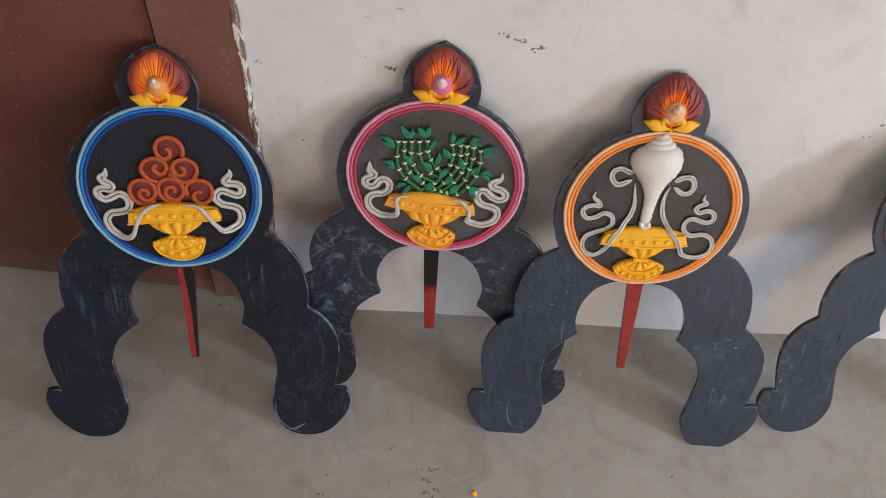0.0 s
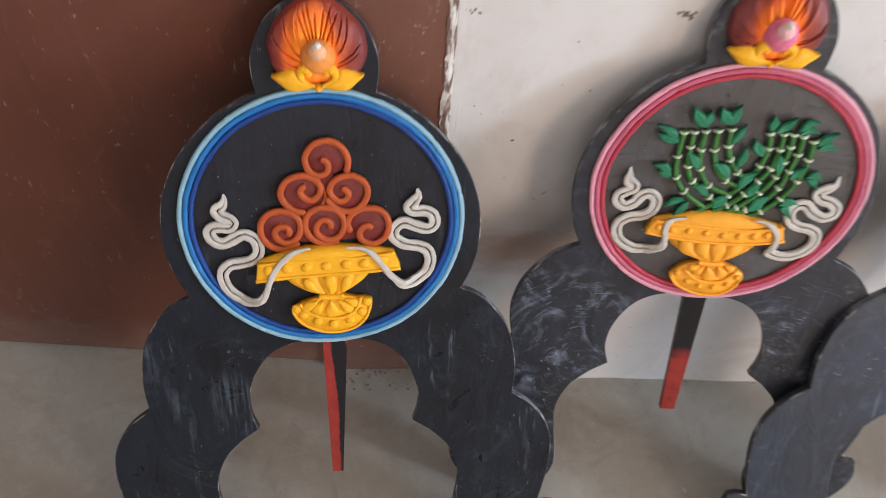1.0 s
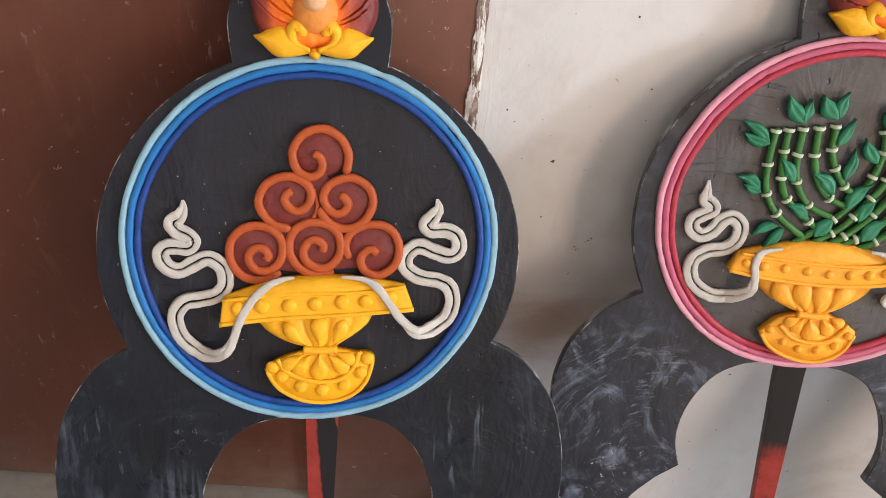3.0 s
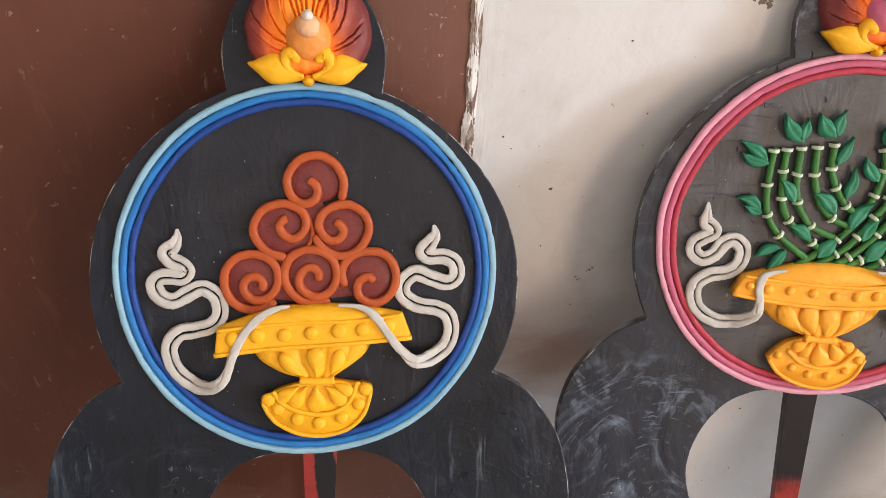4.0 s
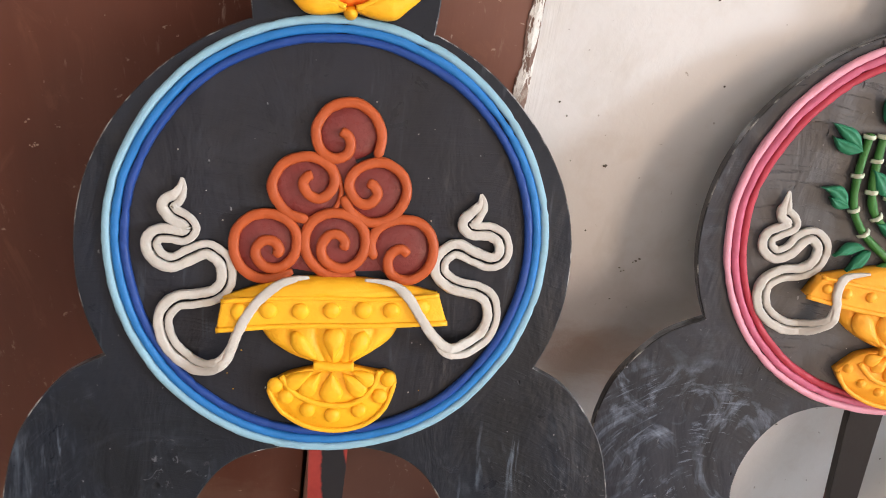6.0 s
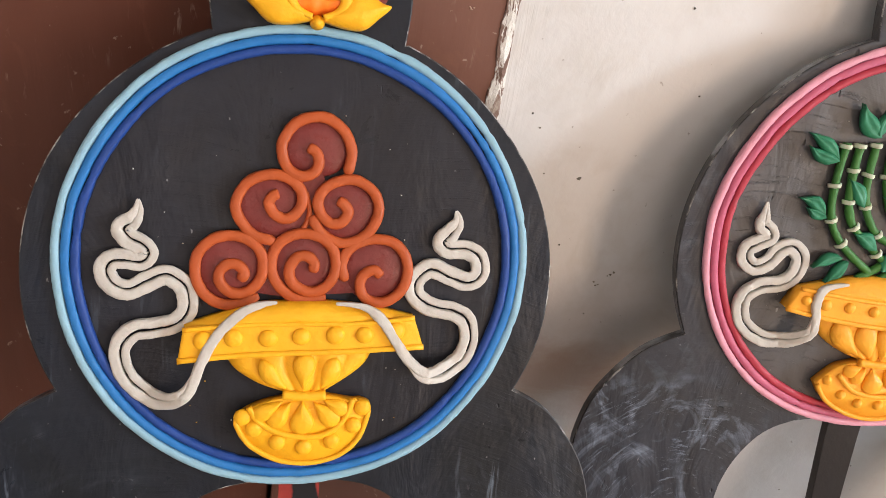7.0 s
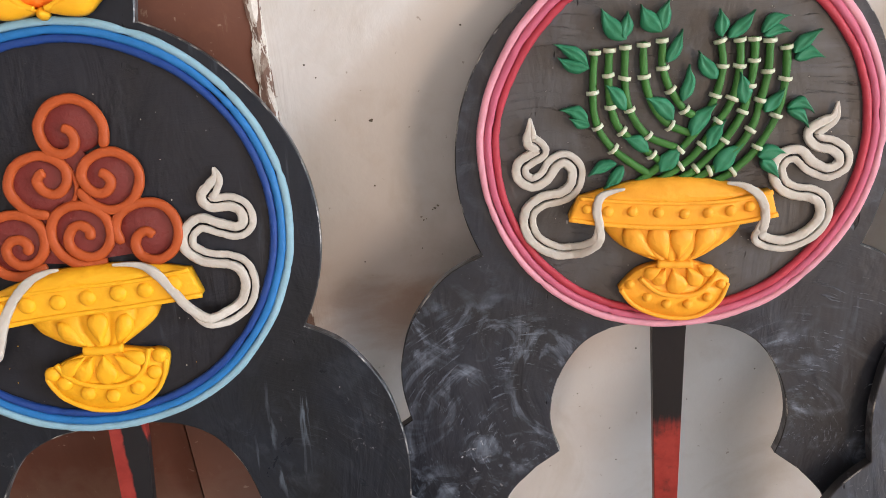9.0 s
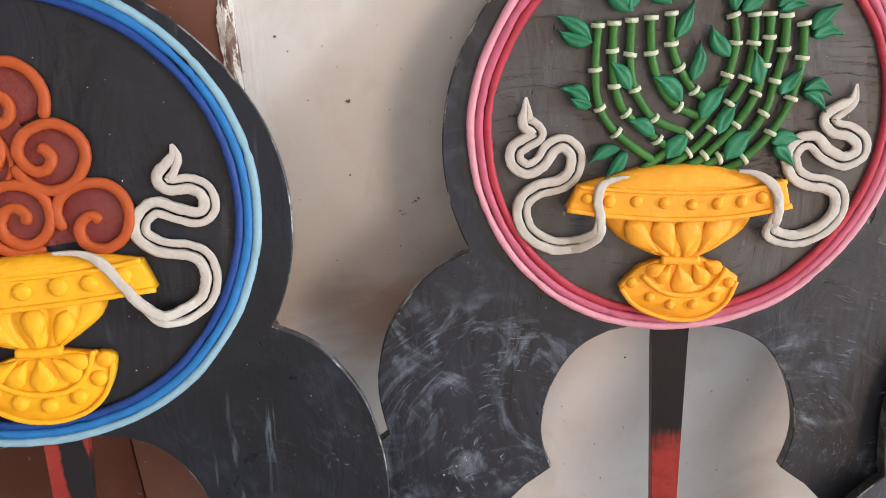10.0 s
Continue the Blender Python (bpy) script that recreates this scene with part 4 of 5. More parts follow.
def crumbs(stand, seed, count, material, low=False):
    """Clay crumbs left on the disc while modelling."""
    rng = random.Random(seed)
    made = bmesh.new()
    for i in range(count):
        a, r = rng.uniform(0, 2 * math.pi), 0.112 * math.sqrt(rng.random())
        size = rng.uniform(0.00015, 0.00055)
        if low:
            a = rng.uniform(math.pi * 1.15, math.pi * 1.85)
            r = rng.uniform(0.05, 0.105)
        pillow(made, circle(r * math.cos(a), r * math.sin(a) - 0.01, size, 6, rng.uniform(0.5, 1.4)), 0.0, size * 1.2, 2)
    tagged(part("crumbs", made, material, stand), kind="stuff")


# stand with the scrolled balls
blue = stand("black cut-out stand with blue ring, russet balls and yellow bowl", (23.96, 3.14, 0.35, -0.1200, -0.0973, 0.4538), (1.6, 5.1, 0.7, -1.0, 0.0, 3.0, 3.2),
             black_paint("black_paint_soft", (0.0135, 0.0145, 0.0175), (0.0185, 0.0182, 0.0215), (0.15, 0.185, 0.23), 0.75, 0.3, 0.36, 0.75, 0.06, 0.22, 0.16, [(-0.100, 0.278, 0.034), (-0.188, 0.345, 0.020)]), BLUES, 1.0)
spike(blue, spike_paint("red_peg_side", "side"), 0.0, -324, 13.4, 4.0, 0.0, 0.45)
flame(blue, 3, FLAMES[0], 3.0)
jewel(blue, BUD_ORANGE, BUD_PALE, 3.2)
leaf_pair(blue, 2.6)
scroll_ball(blue, 5.9, 69.0, 19.0, 0.90, [(23.2, 54.5), (25.2, 67.2), (20.4, 78.8), (11.4, 85.2), (2.6, 85.7), (-7, 81.3), (-13.1, 72.2), (-13.4, 63.4), (-9.3, 55.8), (-2.5, 52.5), (4.3, 54.7), (7, 60.4), (5, 66.3), (0.5, 69)])
scroll_ball(blue, -19.8, 33.5, 18.5, 1.03, [(-15.4, 14.3), (-28.1, 18.2), (-35.9, 27), (-37.9, 35.9), (-33.3, 45.9), (-24.7, 51.2), (-15.1, 52.6), (-6.3, 48.9), (-1.6, 42.1), (-2.6, 34.1), (-8.8, 28.2), (-15.7, 29.6), (-19.9, 35.9), (-17.8, 40.6), (-14.5, 42.1)])
scroll_ball(blue, 23.5, 33.5, 18.5, 0.98, [(4, 30.2), (9.2, 21.2), (17.4, 15.9), (26.5, 15.3), (35.5, 19.9), (41.3, 29.4), (42.1, 38.6), (37.6, 46.6), (28.3, 51.7), (18.3, 50.5), (10.5, 45.6), (7.3, 38.4), (9.3, 31.4), (15, 26.5), (21, 27.1), (24.5, 32.5), (22.3, 37.3), (18.3, 39.4)])
scroll_ball(blue, -40.6, -2.5, 18.8, 1.03, [(-23.8, -17.5), (-35.5, -22.2), (-45.2, -22.3), (-54.9, -15.8), (-59.3, -4.7), (-57.7, 6.4), (-50.2, 14.6), (-39.7, 17.3), (-30, 14.7), (-23.1, 7.2), (-22, -3), (-25.8, -11.3), (-32.6, -15.9),
                                            (-40.4, -15.2), (-45.7, -9.5), (-45.7, -3.4), (-41.5, 0.7), (-35.7, 0.4), (-32.2, -4.2), (-34.6, -8.4)])
scroll_ball(blue, 1.0, 0.2, 18.3, 1.04, [(14.3, -17.5), (0.1, -19.3), (-10, -14.2), (-16.5, -5), (-17.2, 5.3), (-12.5, 14.6), (-2.7, 19.5), (8.2, 18.6), (16.5, 12.2), (19.4, 1.9), (16, -8.6), (8.1, -14), (0, -13),
                                         (-6.1, -7.9), (-7.2, -0.7), (-3.4, 5.6), (2.5, 6.7), (6.7, 2.7), (5.8, -2.5)])
scroll_ball(blue, 42.0, -0.9, 18.8, 0.99, [(25.2, -7.4), (22.4, 1.9), (25.6, 10.3), (33.6, 16.3), (43.8, 18), (53.2, 15.6), (59.8, 7.9), (61.4, -3.7), (56.6, -14.4), (46.3, -19.9), (36.8, -16.8), (33.5, -9.4), (35.7, -3.1), (41.4, -0.4), (45.7, -3.9)])
made = bmesh.new()
tube(made, spline(mm([(0.3, 43.1), (3, 32.1), (-0.8, 21.8), (-9.6, 16.5)]), 6), 0.0016, 0.003, sides=8)
part("spiral_strand", made, ORANGE, blue)
made = bmesh.new()
slab(made, mm([(4, 66), (-12, 40), (-40, -14), (-10, -18), (40, -14), (16, 40)]), 0.0, 0.0022)
part("scroll_backing", made, RUSSET, blue, "russet clay pressed between the balls", smooth=False)
bowl(blue, YELLOW, [(-67.2, -54), (-33.4, -50.4), (-3.9, -48.7), (26.3, -47.5), (72.2, -44)], [(-64.6, -36), (-31.6, -32.5), (-4.2, -31.4), (36, -30.4), (66, -26.6)],
     [(-64.5, -34.5), (-35.8, -24.2), (-20.2, -20.6), (-0.5, -19.4), (19.6, -19.4), (46.4, -22.6), (65.4, -26.8)],
     [(-7.5, -75), (-11.5, -73.8), (-23.6, -70), (-35.6, -62.4), (-41.5, -53.9), (-42.5, -47)], [(15.5, -75), (18, -73.6), (29.4, -66.2), (38.6, -58.6), (43.5, -48.9), (44.5, -43)], 5.0,
     [(-6, -72, -22, -54, 11, 0.0072, 0.6), (13, -72, 22, -52, 12, 0.0070, 0.6), (3.4, -73, 3.1, -49.2, 13.5, 0.0084, 0.68)],
     [(-53.4, -42), (-36.8, -40.3), (-17.8, -40.1), (0.8, -38.9), (20.2, -37.8), (37.1, -37.4), (55.1, -34.8)], 5.5,
     [(-8.5, -75), (4, -75.8), (16.4, -75.4)],
     [(-7.3, -77.3), (-19.3, -80.4), (-27.3, -83.8), (-35.7, -89.6), (-35.1, -94.5), (-27, -106.7), (-10.7, -116), (7.9, -118.4), (26.6, -113.8), (38.8, -101.8), (44.1, -84.1), (38, -78.9), (31.7, -79), (15.1, -75.9)],
     [(-27.6, -82.5), (-21.1, -91.9), (-8.9, -98.7), (5.4, -101.2), (17.7, -99.3), (27.8, -90.7), (32.6, -77.7)],
     [(-31, -89), (-24.4, -96.2), (-10.8, -104.6), (4.9, -108), (21.3, -104.2), (33.7, -94.5), (38.5, -83.4)],
     [(-8, -79, -26, -90.5, 10.5), (15, -78, 30.5, -86.5, 10.5), (-3.4, -79.5, -15.5, -95.5, 12), (9.3, -79.5, 25, -94.5, 12), (3.1, -79, 3.4, -100.4, 14.5)])
ribbon(blue, [(-89.7, 35.5), (-89.8, 29.2), (-93, 23), (-97.5, 18.9), (-94, 13.6), (-87.5, 10.2), (-84, 5.5), (-88, 1), (-95.4, 1.6), (-103.3, 1), (-106.7, -5), (-102.6, -12.8), (-94.4, -15.3), (-84.1, -10.1), (-74.7, -6.6),
              (-66, -11.5), (-62.6, -20), (-63.8, -28.5), (-70, -34.6), (-81.7, -37.7), (-92, -40), (-99.2, -50.6), (-95.2, -66.1), (-84, -76.7), (-72.5, -78.5), (-61.9, -71.5), (-55.1, -56), (-46.5, -39.3), (-33.9, -25.8),
              (-22.3, -20.1), (-13.4, -18.7)], 0.24)
ribbon(blue, [(88.6, 36.6), (89.8, 29.8), (85.8, 23), (81.4, 17.9), (85.6, 13.5), (95.7, 13.6), (104, 9), (105.8, -0.8), (99, -6), (87, -2.8), (75.5, 1.2), (67.5, -4.7), (66.6, -13.5), (72.9, -20), (80.5, -22.7), (91.3, -24.4),
              (99.6, -30.1), (102.2, -42.3), (97.5, -54.7), (86.9, -61.2), (74.5, -62), (64.9, -54.4), (55.8, -41.3), (46.8, -28.3), (36.1, -20.4), (19.7, -18.6)], 0.27)


def brush_smear(parent, points, wide):
    """A thick pale dab where thinned paint ran and dried on a foot."""
    made = bmesh.new()
    tube(made, spline(mm(points), 7), lambda s: wide * MM * (0.25 + 0.75 * math.sin(math.pi * s)), 0.0, flat=0.18, sides=8, rough=0.5)
    part("paint_smear", made, SMEAR, parent, "bluish white dried paint run")


brush_smear(blue, [(133, -415), (131, -440), (139, -462), (156, -480), (172, -487)], 1.5)
brush_smear(blue, [(150, -482), (165, -478), (182, -468)], 2.4)
crumbs(blue, 21, 34, CREAM)
crumbs(blue, 22, 12, YELLOW, True)

# stand with the jointed canes
pink = stand("black cut-out stand with pink ring, green canes and yellow bowl", (16.16, -5.27, -1.20, 0.2737, -0.0693, 0.4765), (-4.3, 7.1, -7.7, -1.0, 6.0, -5.5, 2.0),
             black_paint("black_paint_swirled", (0.020, 0.0205, 0.0245), (0.064, 0.057, 0.053), (0.21, 0.25, 0.32), 0.95, 1.7, 0.46, 0.16, 0.45, 0.85, 0.38), PINKS, 2.0)
spike(pink, spike_paint("red_peg_half", "half"), 9.0, -320, 13.2, 2.9, 0.0, 0.66)
flame(pink, 5, FLAMES[1])
jewel(pink, BUD_PINK, BUD_ROSE)
leaf_pair(pink)
bowl(pink, AMBER, [(-74, -46.6), (-45.2, -51.3), (-7.3, -54.6), (30.6, -53.7), (65.6, -47.6)], [(-67.2, -32), (-40, -35), (-8.4, -37.2), (29.2, -37.2), (61, -31.8)],
     [(-66.4, -32.6), (-39.6, -25), (-24, -21.9), (-8.3, -20.8), (9.5, -21.6), (27.5, -24.6), (55, -31.8)],
     [(-11, -82), (-13, -81), (-22.4, -78.4), (-37, -70.4), (-47, -60), (-51, -49)], [(11, -82.5), (13, -81.8), (24.5, -76.7), (39.9, -66.4), (45.5, -57), (48, -49)], 6.0,
     [(-13, -78, -35, -55, 15, 0.0066, 0.66), (11, -78, 23, -55, 15, 0.0070, 0.66), (-5.5, -79, -15, -54, 16, 0.0078, 0.62), (2, -79.5, 3.2, -54.5, 16.5, 0.0084, 0.66)],
     [(-48, -41.8), (-31.3, -42.3), (-13.9, -43.6), (3.5, -45.2), (19.3, -44.9), (34.1, -43.9), (46.5, -41.4), (-62, -39.5)], 3.8,
     [(-12.4, -82), (-0.8, -83), (11.6, -82.8)],
     [(-11.8, -82.5), (-22.7, -85.9), (-29, -90.1), (-38.3, -100.8), (-29.6, -112.4), (-14.6, -120.8), (2.3, -125), (18.9, -123.2), (32.7, -113.4), (38.8, -97.9), (35.8, -94), (27.6, -88.2), (11.6, -81.5)],
     [(-23.9, -92.7), (-12, -103.1), (2.6, -106.9), (16.9, -105.2), (25.5, -96.6), (29.6, -89)],
     [(-30.6, -97.5), (-18.2, -107.8), (-4.5, -113.4), (10.6, -113.8), (24.1, -109), (32.8, -99)],
     [(-9, -85, -21, -92, 10), (-6, -85.5, -13.5, -98.5, 10), (15, -84, 27, -91, 9.5), (8, -84.5, 18, -100, 11.5), (-1.5, -86, 4.2, -105.5, 15)])
LEFT_CANES = [
    ([(-57.6, 65.3), (-58.4, 37.5), (-54.7, 14.5), (-41.9, -2.9), (-18.7, -19.6)], (0.02, 0.25, 0.49, 0.71)),
    ([(-48.2, 65.5), (-48.6, 48.3), (-46.3, 27.6), (-38.6, 11.1), (-13.4, -9.4)], (0.02, 0.25, 0.49, 0.74, 0.93)),
    ([(-38.1, 67.2), (-38, 46), (-34.1, 25.3), (-21.6, 7.4), (-2.6, -1)], (0.02, 0.26, 0.5, 0.75)),
    ([(-26.7, 68.5), (-25.5, 46.6), (-18.6, 26.5), (-7.1, 13.9), (7.3, 8)], (0.02, 0.25, 0.74)),
    ([(-15, 70.5), (-13.8, 51.7), (-8.1, 37.4), (1.7, 23.9), (10.4, 19)], (0.02, 0.25, 0.5, 0.75)),
]
RIGHT_CANES = [
    ([(21.4, 68.8), (24.4, 51.4), (21.1, 32.5), (12.1, 13.2), (-2.4, -5), (-29.9, -26.2)], (0.02, 0.2, 0.4, 0.78)),
    ([(34, 68.9), (35.1, 51), (32.1, 30.2), (24.1, 15.4), (7.2, -9.2), (-16.6, -25.4)], (0.02, 0.2, 0.4, 0.59, 0.72, 0.85)),
    ([(43.1, 69.2), (43.8, 48.1), (39.2, 21.3), (28.6, 2.6), (11.3, -16.2), (-1.4, -24.2)], (0.02, 0.15, 0.27, 0.4, 0.6, 0.8)),
    ([(52.9, 68), (53.4, 47), (50.1, 28.4), (45.3, 9), (29.6, -12), (6.2, -25.2)], (0.02, 0.2, 0.4, 0.6, 0.88)),
    ([(63.7, 63.4), (64.8, 41.8), (61.1, 17.9), (51, -2.9), (35.7, -18.9), (23.2, -25.8)], (0.02, 0.2, 0.4, 0.6, 0.81)),
]
for points, marks in LEFT_CANES + RIGHT_CANES:
    cane(pink, points, marks)
for spec in ((-38.2, 70.8, -54.7, 90.7, 12, 2), (-40, 71.6, -37.9, 88.4, 9, -1), (-16.2, 74.8, -29.9, 92.2, 12, 2), (-15.2, 75.8, -11.5, 94.7, 9, 1.5), (-11.8, 55.2, -2.8, 75.9, 9, -1.5),
             (-61.5, 55.2, -84.6, 69.4, 8.5, -2), (-61.2, 53.7, -81.8, 61.5, 9, 2.5), (-61.2, 18.5, -80.4, 27, 9, -3), (-60.1, 16.5, -74.3, 21.8, 7.5, 1), (-37, 25.4, -51.4, 42.9, 10, -2),
             (-21.2, -2.4, -38.5, 7.2, 10, -2), (-6, 17.7, -24.4, 33.5, 11.5, -2.5), (-0.4, 29.6, 3, 53.5, 8.5, -2), (-41.9, -9.7, -60.9, -18.4, 8, -1.5), (-37.2, -11.8, -50.3, -27.7, 8.5, 1.5)):
    leaf(pink, *spec)
for spec in ((-13.2, -16.6, 1, 0.8, 12, 0), (6.3, 7.2, 21.4, 28, 11.5, 1.5), (20.3, 43.7, 7.9, 61.6, 10, 1), (21.3, 70.2, 19.2, 87, 8.5, -1.5), (25.7, 69.3, 41.6, 85.9, 9, -1.5),
             (47, 71.1, 63.9, 81.5, 8.5, 3.5), (48.2, 69.6, 65.6, 71.3, 7.5, 3), (67.8, 57.8, 83.6, 72.1, 8.5, 1.5), (68.8, 54.2, 87.7, 54.5, 9, 3.5), (39.4, 27.4, 35, 47.4, 11, -1),
             (52.5, 20.8, 64.3, 36.3, 9.5, -1), (66.6, 23.3, 84.6, 18.7, 8.5, 5), (67.8, 21.4, 82.2, 9.2, 7.5, 3), (17.9, -2.5, 27.6, 17.2, 10, 1), (23.8, -18.5, 41.6, 0.6, 13, 1.5),
             (51.5, -8.7, 69.6, -7.3, 10.5, 2)):
    leaf(pink, *spec)
leaf(pink, 53.5, -10.7, 65.7, -23.9, 8.5, 1)
ribbon(pink, [(-99.4, 22.2), (-99.1, 13.6), (-99, 7), (-94.6, 3.4), (-92.6, -1.2), (-99.6, -5.9), (-105.6, -10.6), (-105, -18), (-98.3, -22.2), (-90.1, -18.3), (-84.4, -9.6), (-76.4, -6.2), (-68.6, -12.5), (-68.4, -22.1),
              (-72, -28.6), (-79.3, -33), (-91.1, -35.8), (-99.2, -42.2), (-101.2, -51.2), (-97.2, -62), (-87.6, -69.8), (-75.4, -73), (-63.3, -70), (-55, -61.6), (-54.4, -50.6), (-55.5, -40.1), (-54, -32.3), (-48.5, -28.2), (-37.1, -25.8)], 0.24)
ribbon(pink, [(100.4, 25.6), (99.4, 15.4), (92.2, 10.5), (86, 5), (91, -1.2), (100.6, -3.6), (108, -10), (107.4, -17.8), (98.5, -22.2), (87.1, -17.4), (78, -9), (69.4, -10.4), (65.6, -19), (69.4, -28.8), (78.1, -34.4), (89.2, -36),
              (97.8, -41), (100.2, -51.2), (96, -61.4), (87.2, -68.6), (75.3, -72.4), (63, -70.4), (56.2, -65.2), (54.6, -58.2), (56.6, -49.8), (56, -41.4), (50.7, -32.3), (40.1, -25.8), (30, -24)], 0.24)

crumbs(pink, 23, 60, CREAM)

# stand with the conch
amber = stand("black cut-out stand with orange ring, white conch and yellow bowl", (21.56, -1.54, -2.00, 0.6084, -0.0928, 0.4565), (1.7, 9.3, -2.8, 7.9),
              black_paint("black_paint_grey", (0.024, 0.029, 0.039), (0.034, 0.032, 0.034), (0.13, 0.165, 0.225), 0.9, 2.3, 0.40, 0.75, 0.10, 0.45, 0.40), ORANGES, 3.0)
spike(amber, spike_paint("red_peg", "red"), 5.0, -324, 13.5, 1.0, 0.0, 0.5)
flame(amber, 8, FLAMES[2], 0.0, 0.011)
jewel(amber, BUD_PALE, BUD_PALE)
leaf_pair(amber)
bowl(amber, YELLOW, [(-74, -53.5), (-40, -57.5), (-6, -58.5), (28, -57), (62, -51.5)], [(-66, -36.5), (-38, -38.8), (-6, -39.8), (26, -38.4), (57, -34)],
     [(-64, -36.5), (-40, -27.5), (-22, -24.6), (-6, -23.8), (12, -24.4), (32, -27.2), (55, -34)],
     [(-16, -83), (-19, -80), (-30, -75), (-42, -66), (-48, -56)], [(5, -83), (8, -81), (20, -75), (31, -66), (37, -55)], 5.0,
     [(-14, -79, -28, -60, 13, 0.0068, 0.64), (3, -79, 15, -60, 13, 0.0068, 0.64), (-5.5, -80, -5.8, -59, 13, 0.0082, 0.66)],
     [(-55, -46.6), (-38, -48.2), (-21, -49), (-4, -49), (13, -48.4), (30, -47), (46, -44.4)], 4.2,
     [(-17, -83), (-5.5, -84), (6, -83.2)],
     [(-16, -84), (-28, -88), (-36, -92), (-46, -101), (-36, -114), (-20, -121.5), (-5, -124), (12, -121), (27, -112), (35.5, -98), (29, -92), (18, -87), (6, -83.5)],
     [(-36, -93.5), (-28, -101), (-16, -106.5), (-5, -108), (7, -106), (18, -100), (26, -92)],
     [(-39, -101), (-30, -110.5), (-18, -116), (-5, -117.5), (9, -115.5), (20.5, -109), (29, -99.5)],
     [(-13, -86, -30, -94, 9), (2, -86, 20, -93.5, 9), (-9.5, -86.5, -20, -101, 9.5), (-1, -86.5, 9.5, -101, 9.5), (-5.4, -86, -5.2, -106, 12)])

brush_smear(amber, [(-186, -405), (-187, -430), (-182, -455), (-172, -470)], 1.3)


def conch(parent):
    """A white conch in high relief: spout below, round body, stepped spire."""
    made = bmesh.new()
    profile = [(-24, -8, 1.5), (-22, -8.4, 5.5), (-14, -8.2, 7.8), (1, -7.8, 8.8), (21, -6.4, 10), (36, -6, 13.2), (50, -6.2, 19), (65, -6.6, 29.5), (79, -8.6, 37), (92, -9.8, 38.5),
               (102, -9.6, 35), (108, -9, 30), (111, -8.8, 25), (112.5, -8.6, 22.5), (116, -8.4, 21), (118, -8.4, 18.8), (119.4, -8.4, 16.2), (123, -8.4, 15), (125, -8.2, 12.5), (126.4, -8, 9.6), (129.5, -7.8, 8), (132, -7.6, 2)]
    line = spline([(y, c, r) for y, c, r in profile], 3)
    loops = []
    sides = 36
    for q in line:
        y, c, r = q[0], q[1], max(q[2], 0.4)
        loop = []
        for j in range(sides):
            w = 2 * math.pi * j / sides
            wave = 1 + 0.02 * math.sin(y * 0.5 + w)
            loop.append(made.verts.new(((c + r * wave * math.cos(w)) * MM, (y + 1.5 * math.cos(w)) * MM, 0.004 + 0.62 * r * MM * math.sin(w))))
        loops.append(loop)
    for a, b in zip(loops, loops[1:]):
        for j in range(sides):
            made.faces.new((a[j], a[(j + 1) % sides], b[(j + 1) % sides], b[j]))
    made.faces.new(loops[0])
    made.faces.new(loops[-1])
    shell = part("conch_shell", made, SHELL, parent, "white clay conch shell with coiled spire")
    made = bmesh.new()
    tube(made, spline(mm([(-15, -14), (-14, -21), (-8, -24.5), (-3, -21), (-4, -16)]), 5), 0.0034, 0.008, sides=9)
    part("shell_lip", made, SHELL, shell)
    return shell


# this stand's flame sits a little higher on its head
for piece in amber.children:
    if piece.name.split(".")[0] in ("flame", "jewel", "yellow_leaf", "yellow_bead"):
        piece.location.y += 0.004
conch(amber)
ribbon(amber, [(-90.6, 31.6), (-92.4, 22.9), (-83.7, 15.1), (-81.4, 7.6), (-91, 8.5), (-102.7, 4.4), (-106, -4.9), (-98, -14.1), (-85.1, -11.6), (-72.3, -3.9), (-60.8, -9.3), (-57.8, -22.7), (-66.6, -32.2),
               (-81.3, -38.4), (-95.8, -47.2), (-99.5, -61.3), (-93.5, -75.9), (-78.5, -80.8), (-65.7, -70.7), (-60.3, -53.7), (-54.7, -38.8), (-43.1, -23.8), (-33.4, -7.2), (-29.8, 12.3), (-32.3, 32.8), (-34.6, 49.7)], 0.0, 1.75, 0.79)
ribbon(amber, [(75.6, 34.9), (74.1, 26.2), (78.9, 19.5), (71.2, 15.7), (65.3, 10.1), (71.3, 3.4), (83.6, 7.6), (94, 1.8), (94.4, -9.5), (83.5, -13.6), (63.9, -8.2), (53.7, -15.9), (54.9, -29.5), (66.9, -37.9),
               (85, -35.2), (98.3, -41.8), (103.7, -56.2), (97.5, -71.5), (78.3, -78.1), (59.9, -73.4), (51.6, -59), (42.5, -41), (28.3, -23.7), (17.3, -6.4), (12.8, 14.4), (14.5, 33.5), (19.7, 45.7)], 0.0, 1.75, 0.80)
ribbon(amber, [(-41, 69), (-45.6, 67.5), (-58.3, 72.8), (-68.6, 68), (-70.1, 56.3), (-61.7, 46.6), (-51.5, 48.8), (-40, 55.3)], 0.0, 1.9)
ribbon(amber, [(24, 54), (34.6, 61.5), (47.9, 62.2), (54.2, 50.8), (51.2, 38.7), (39.9, 34.8), (24, 46)], 0.0, 1.9)

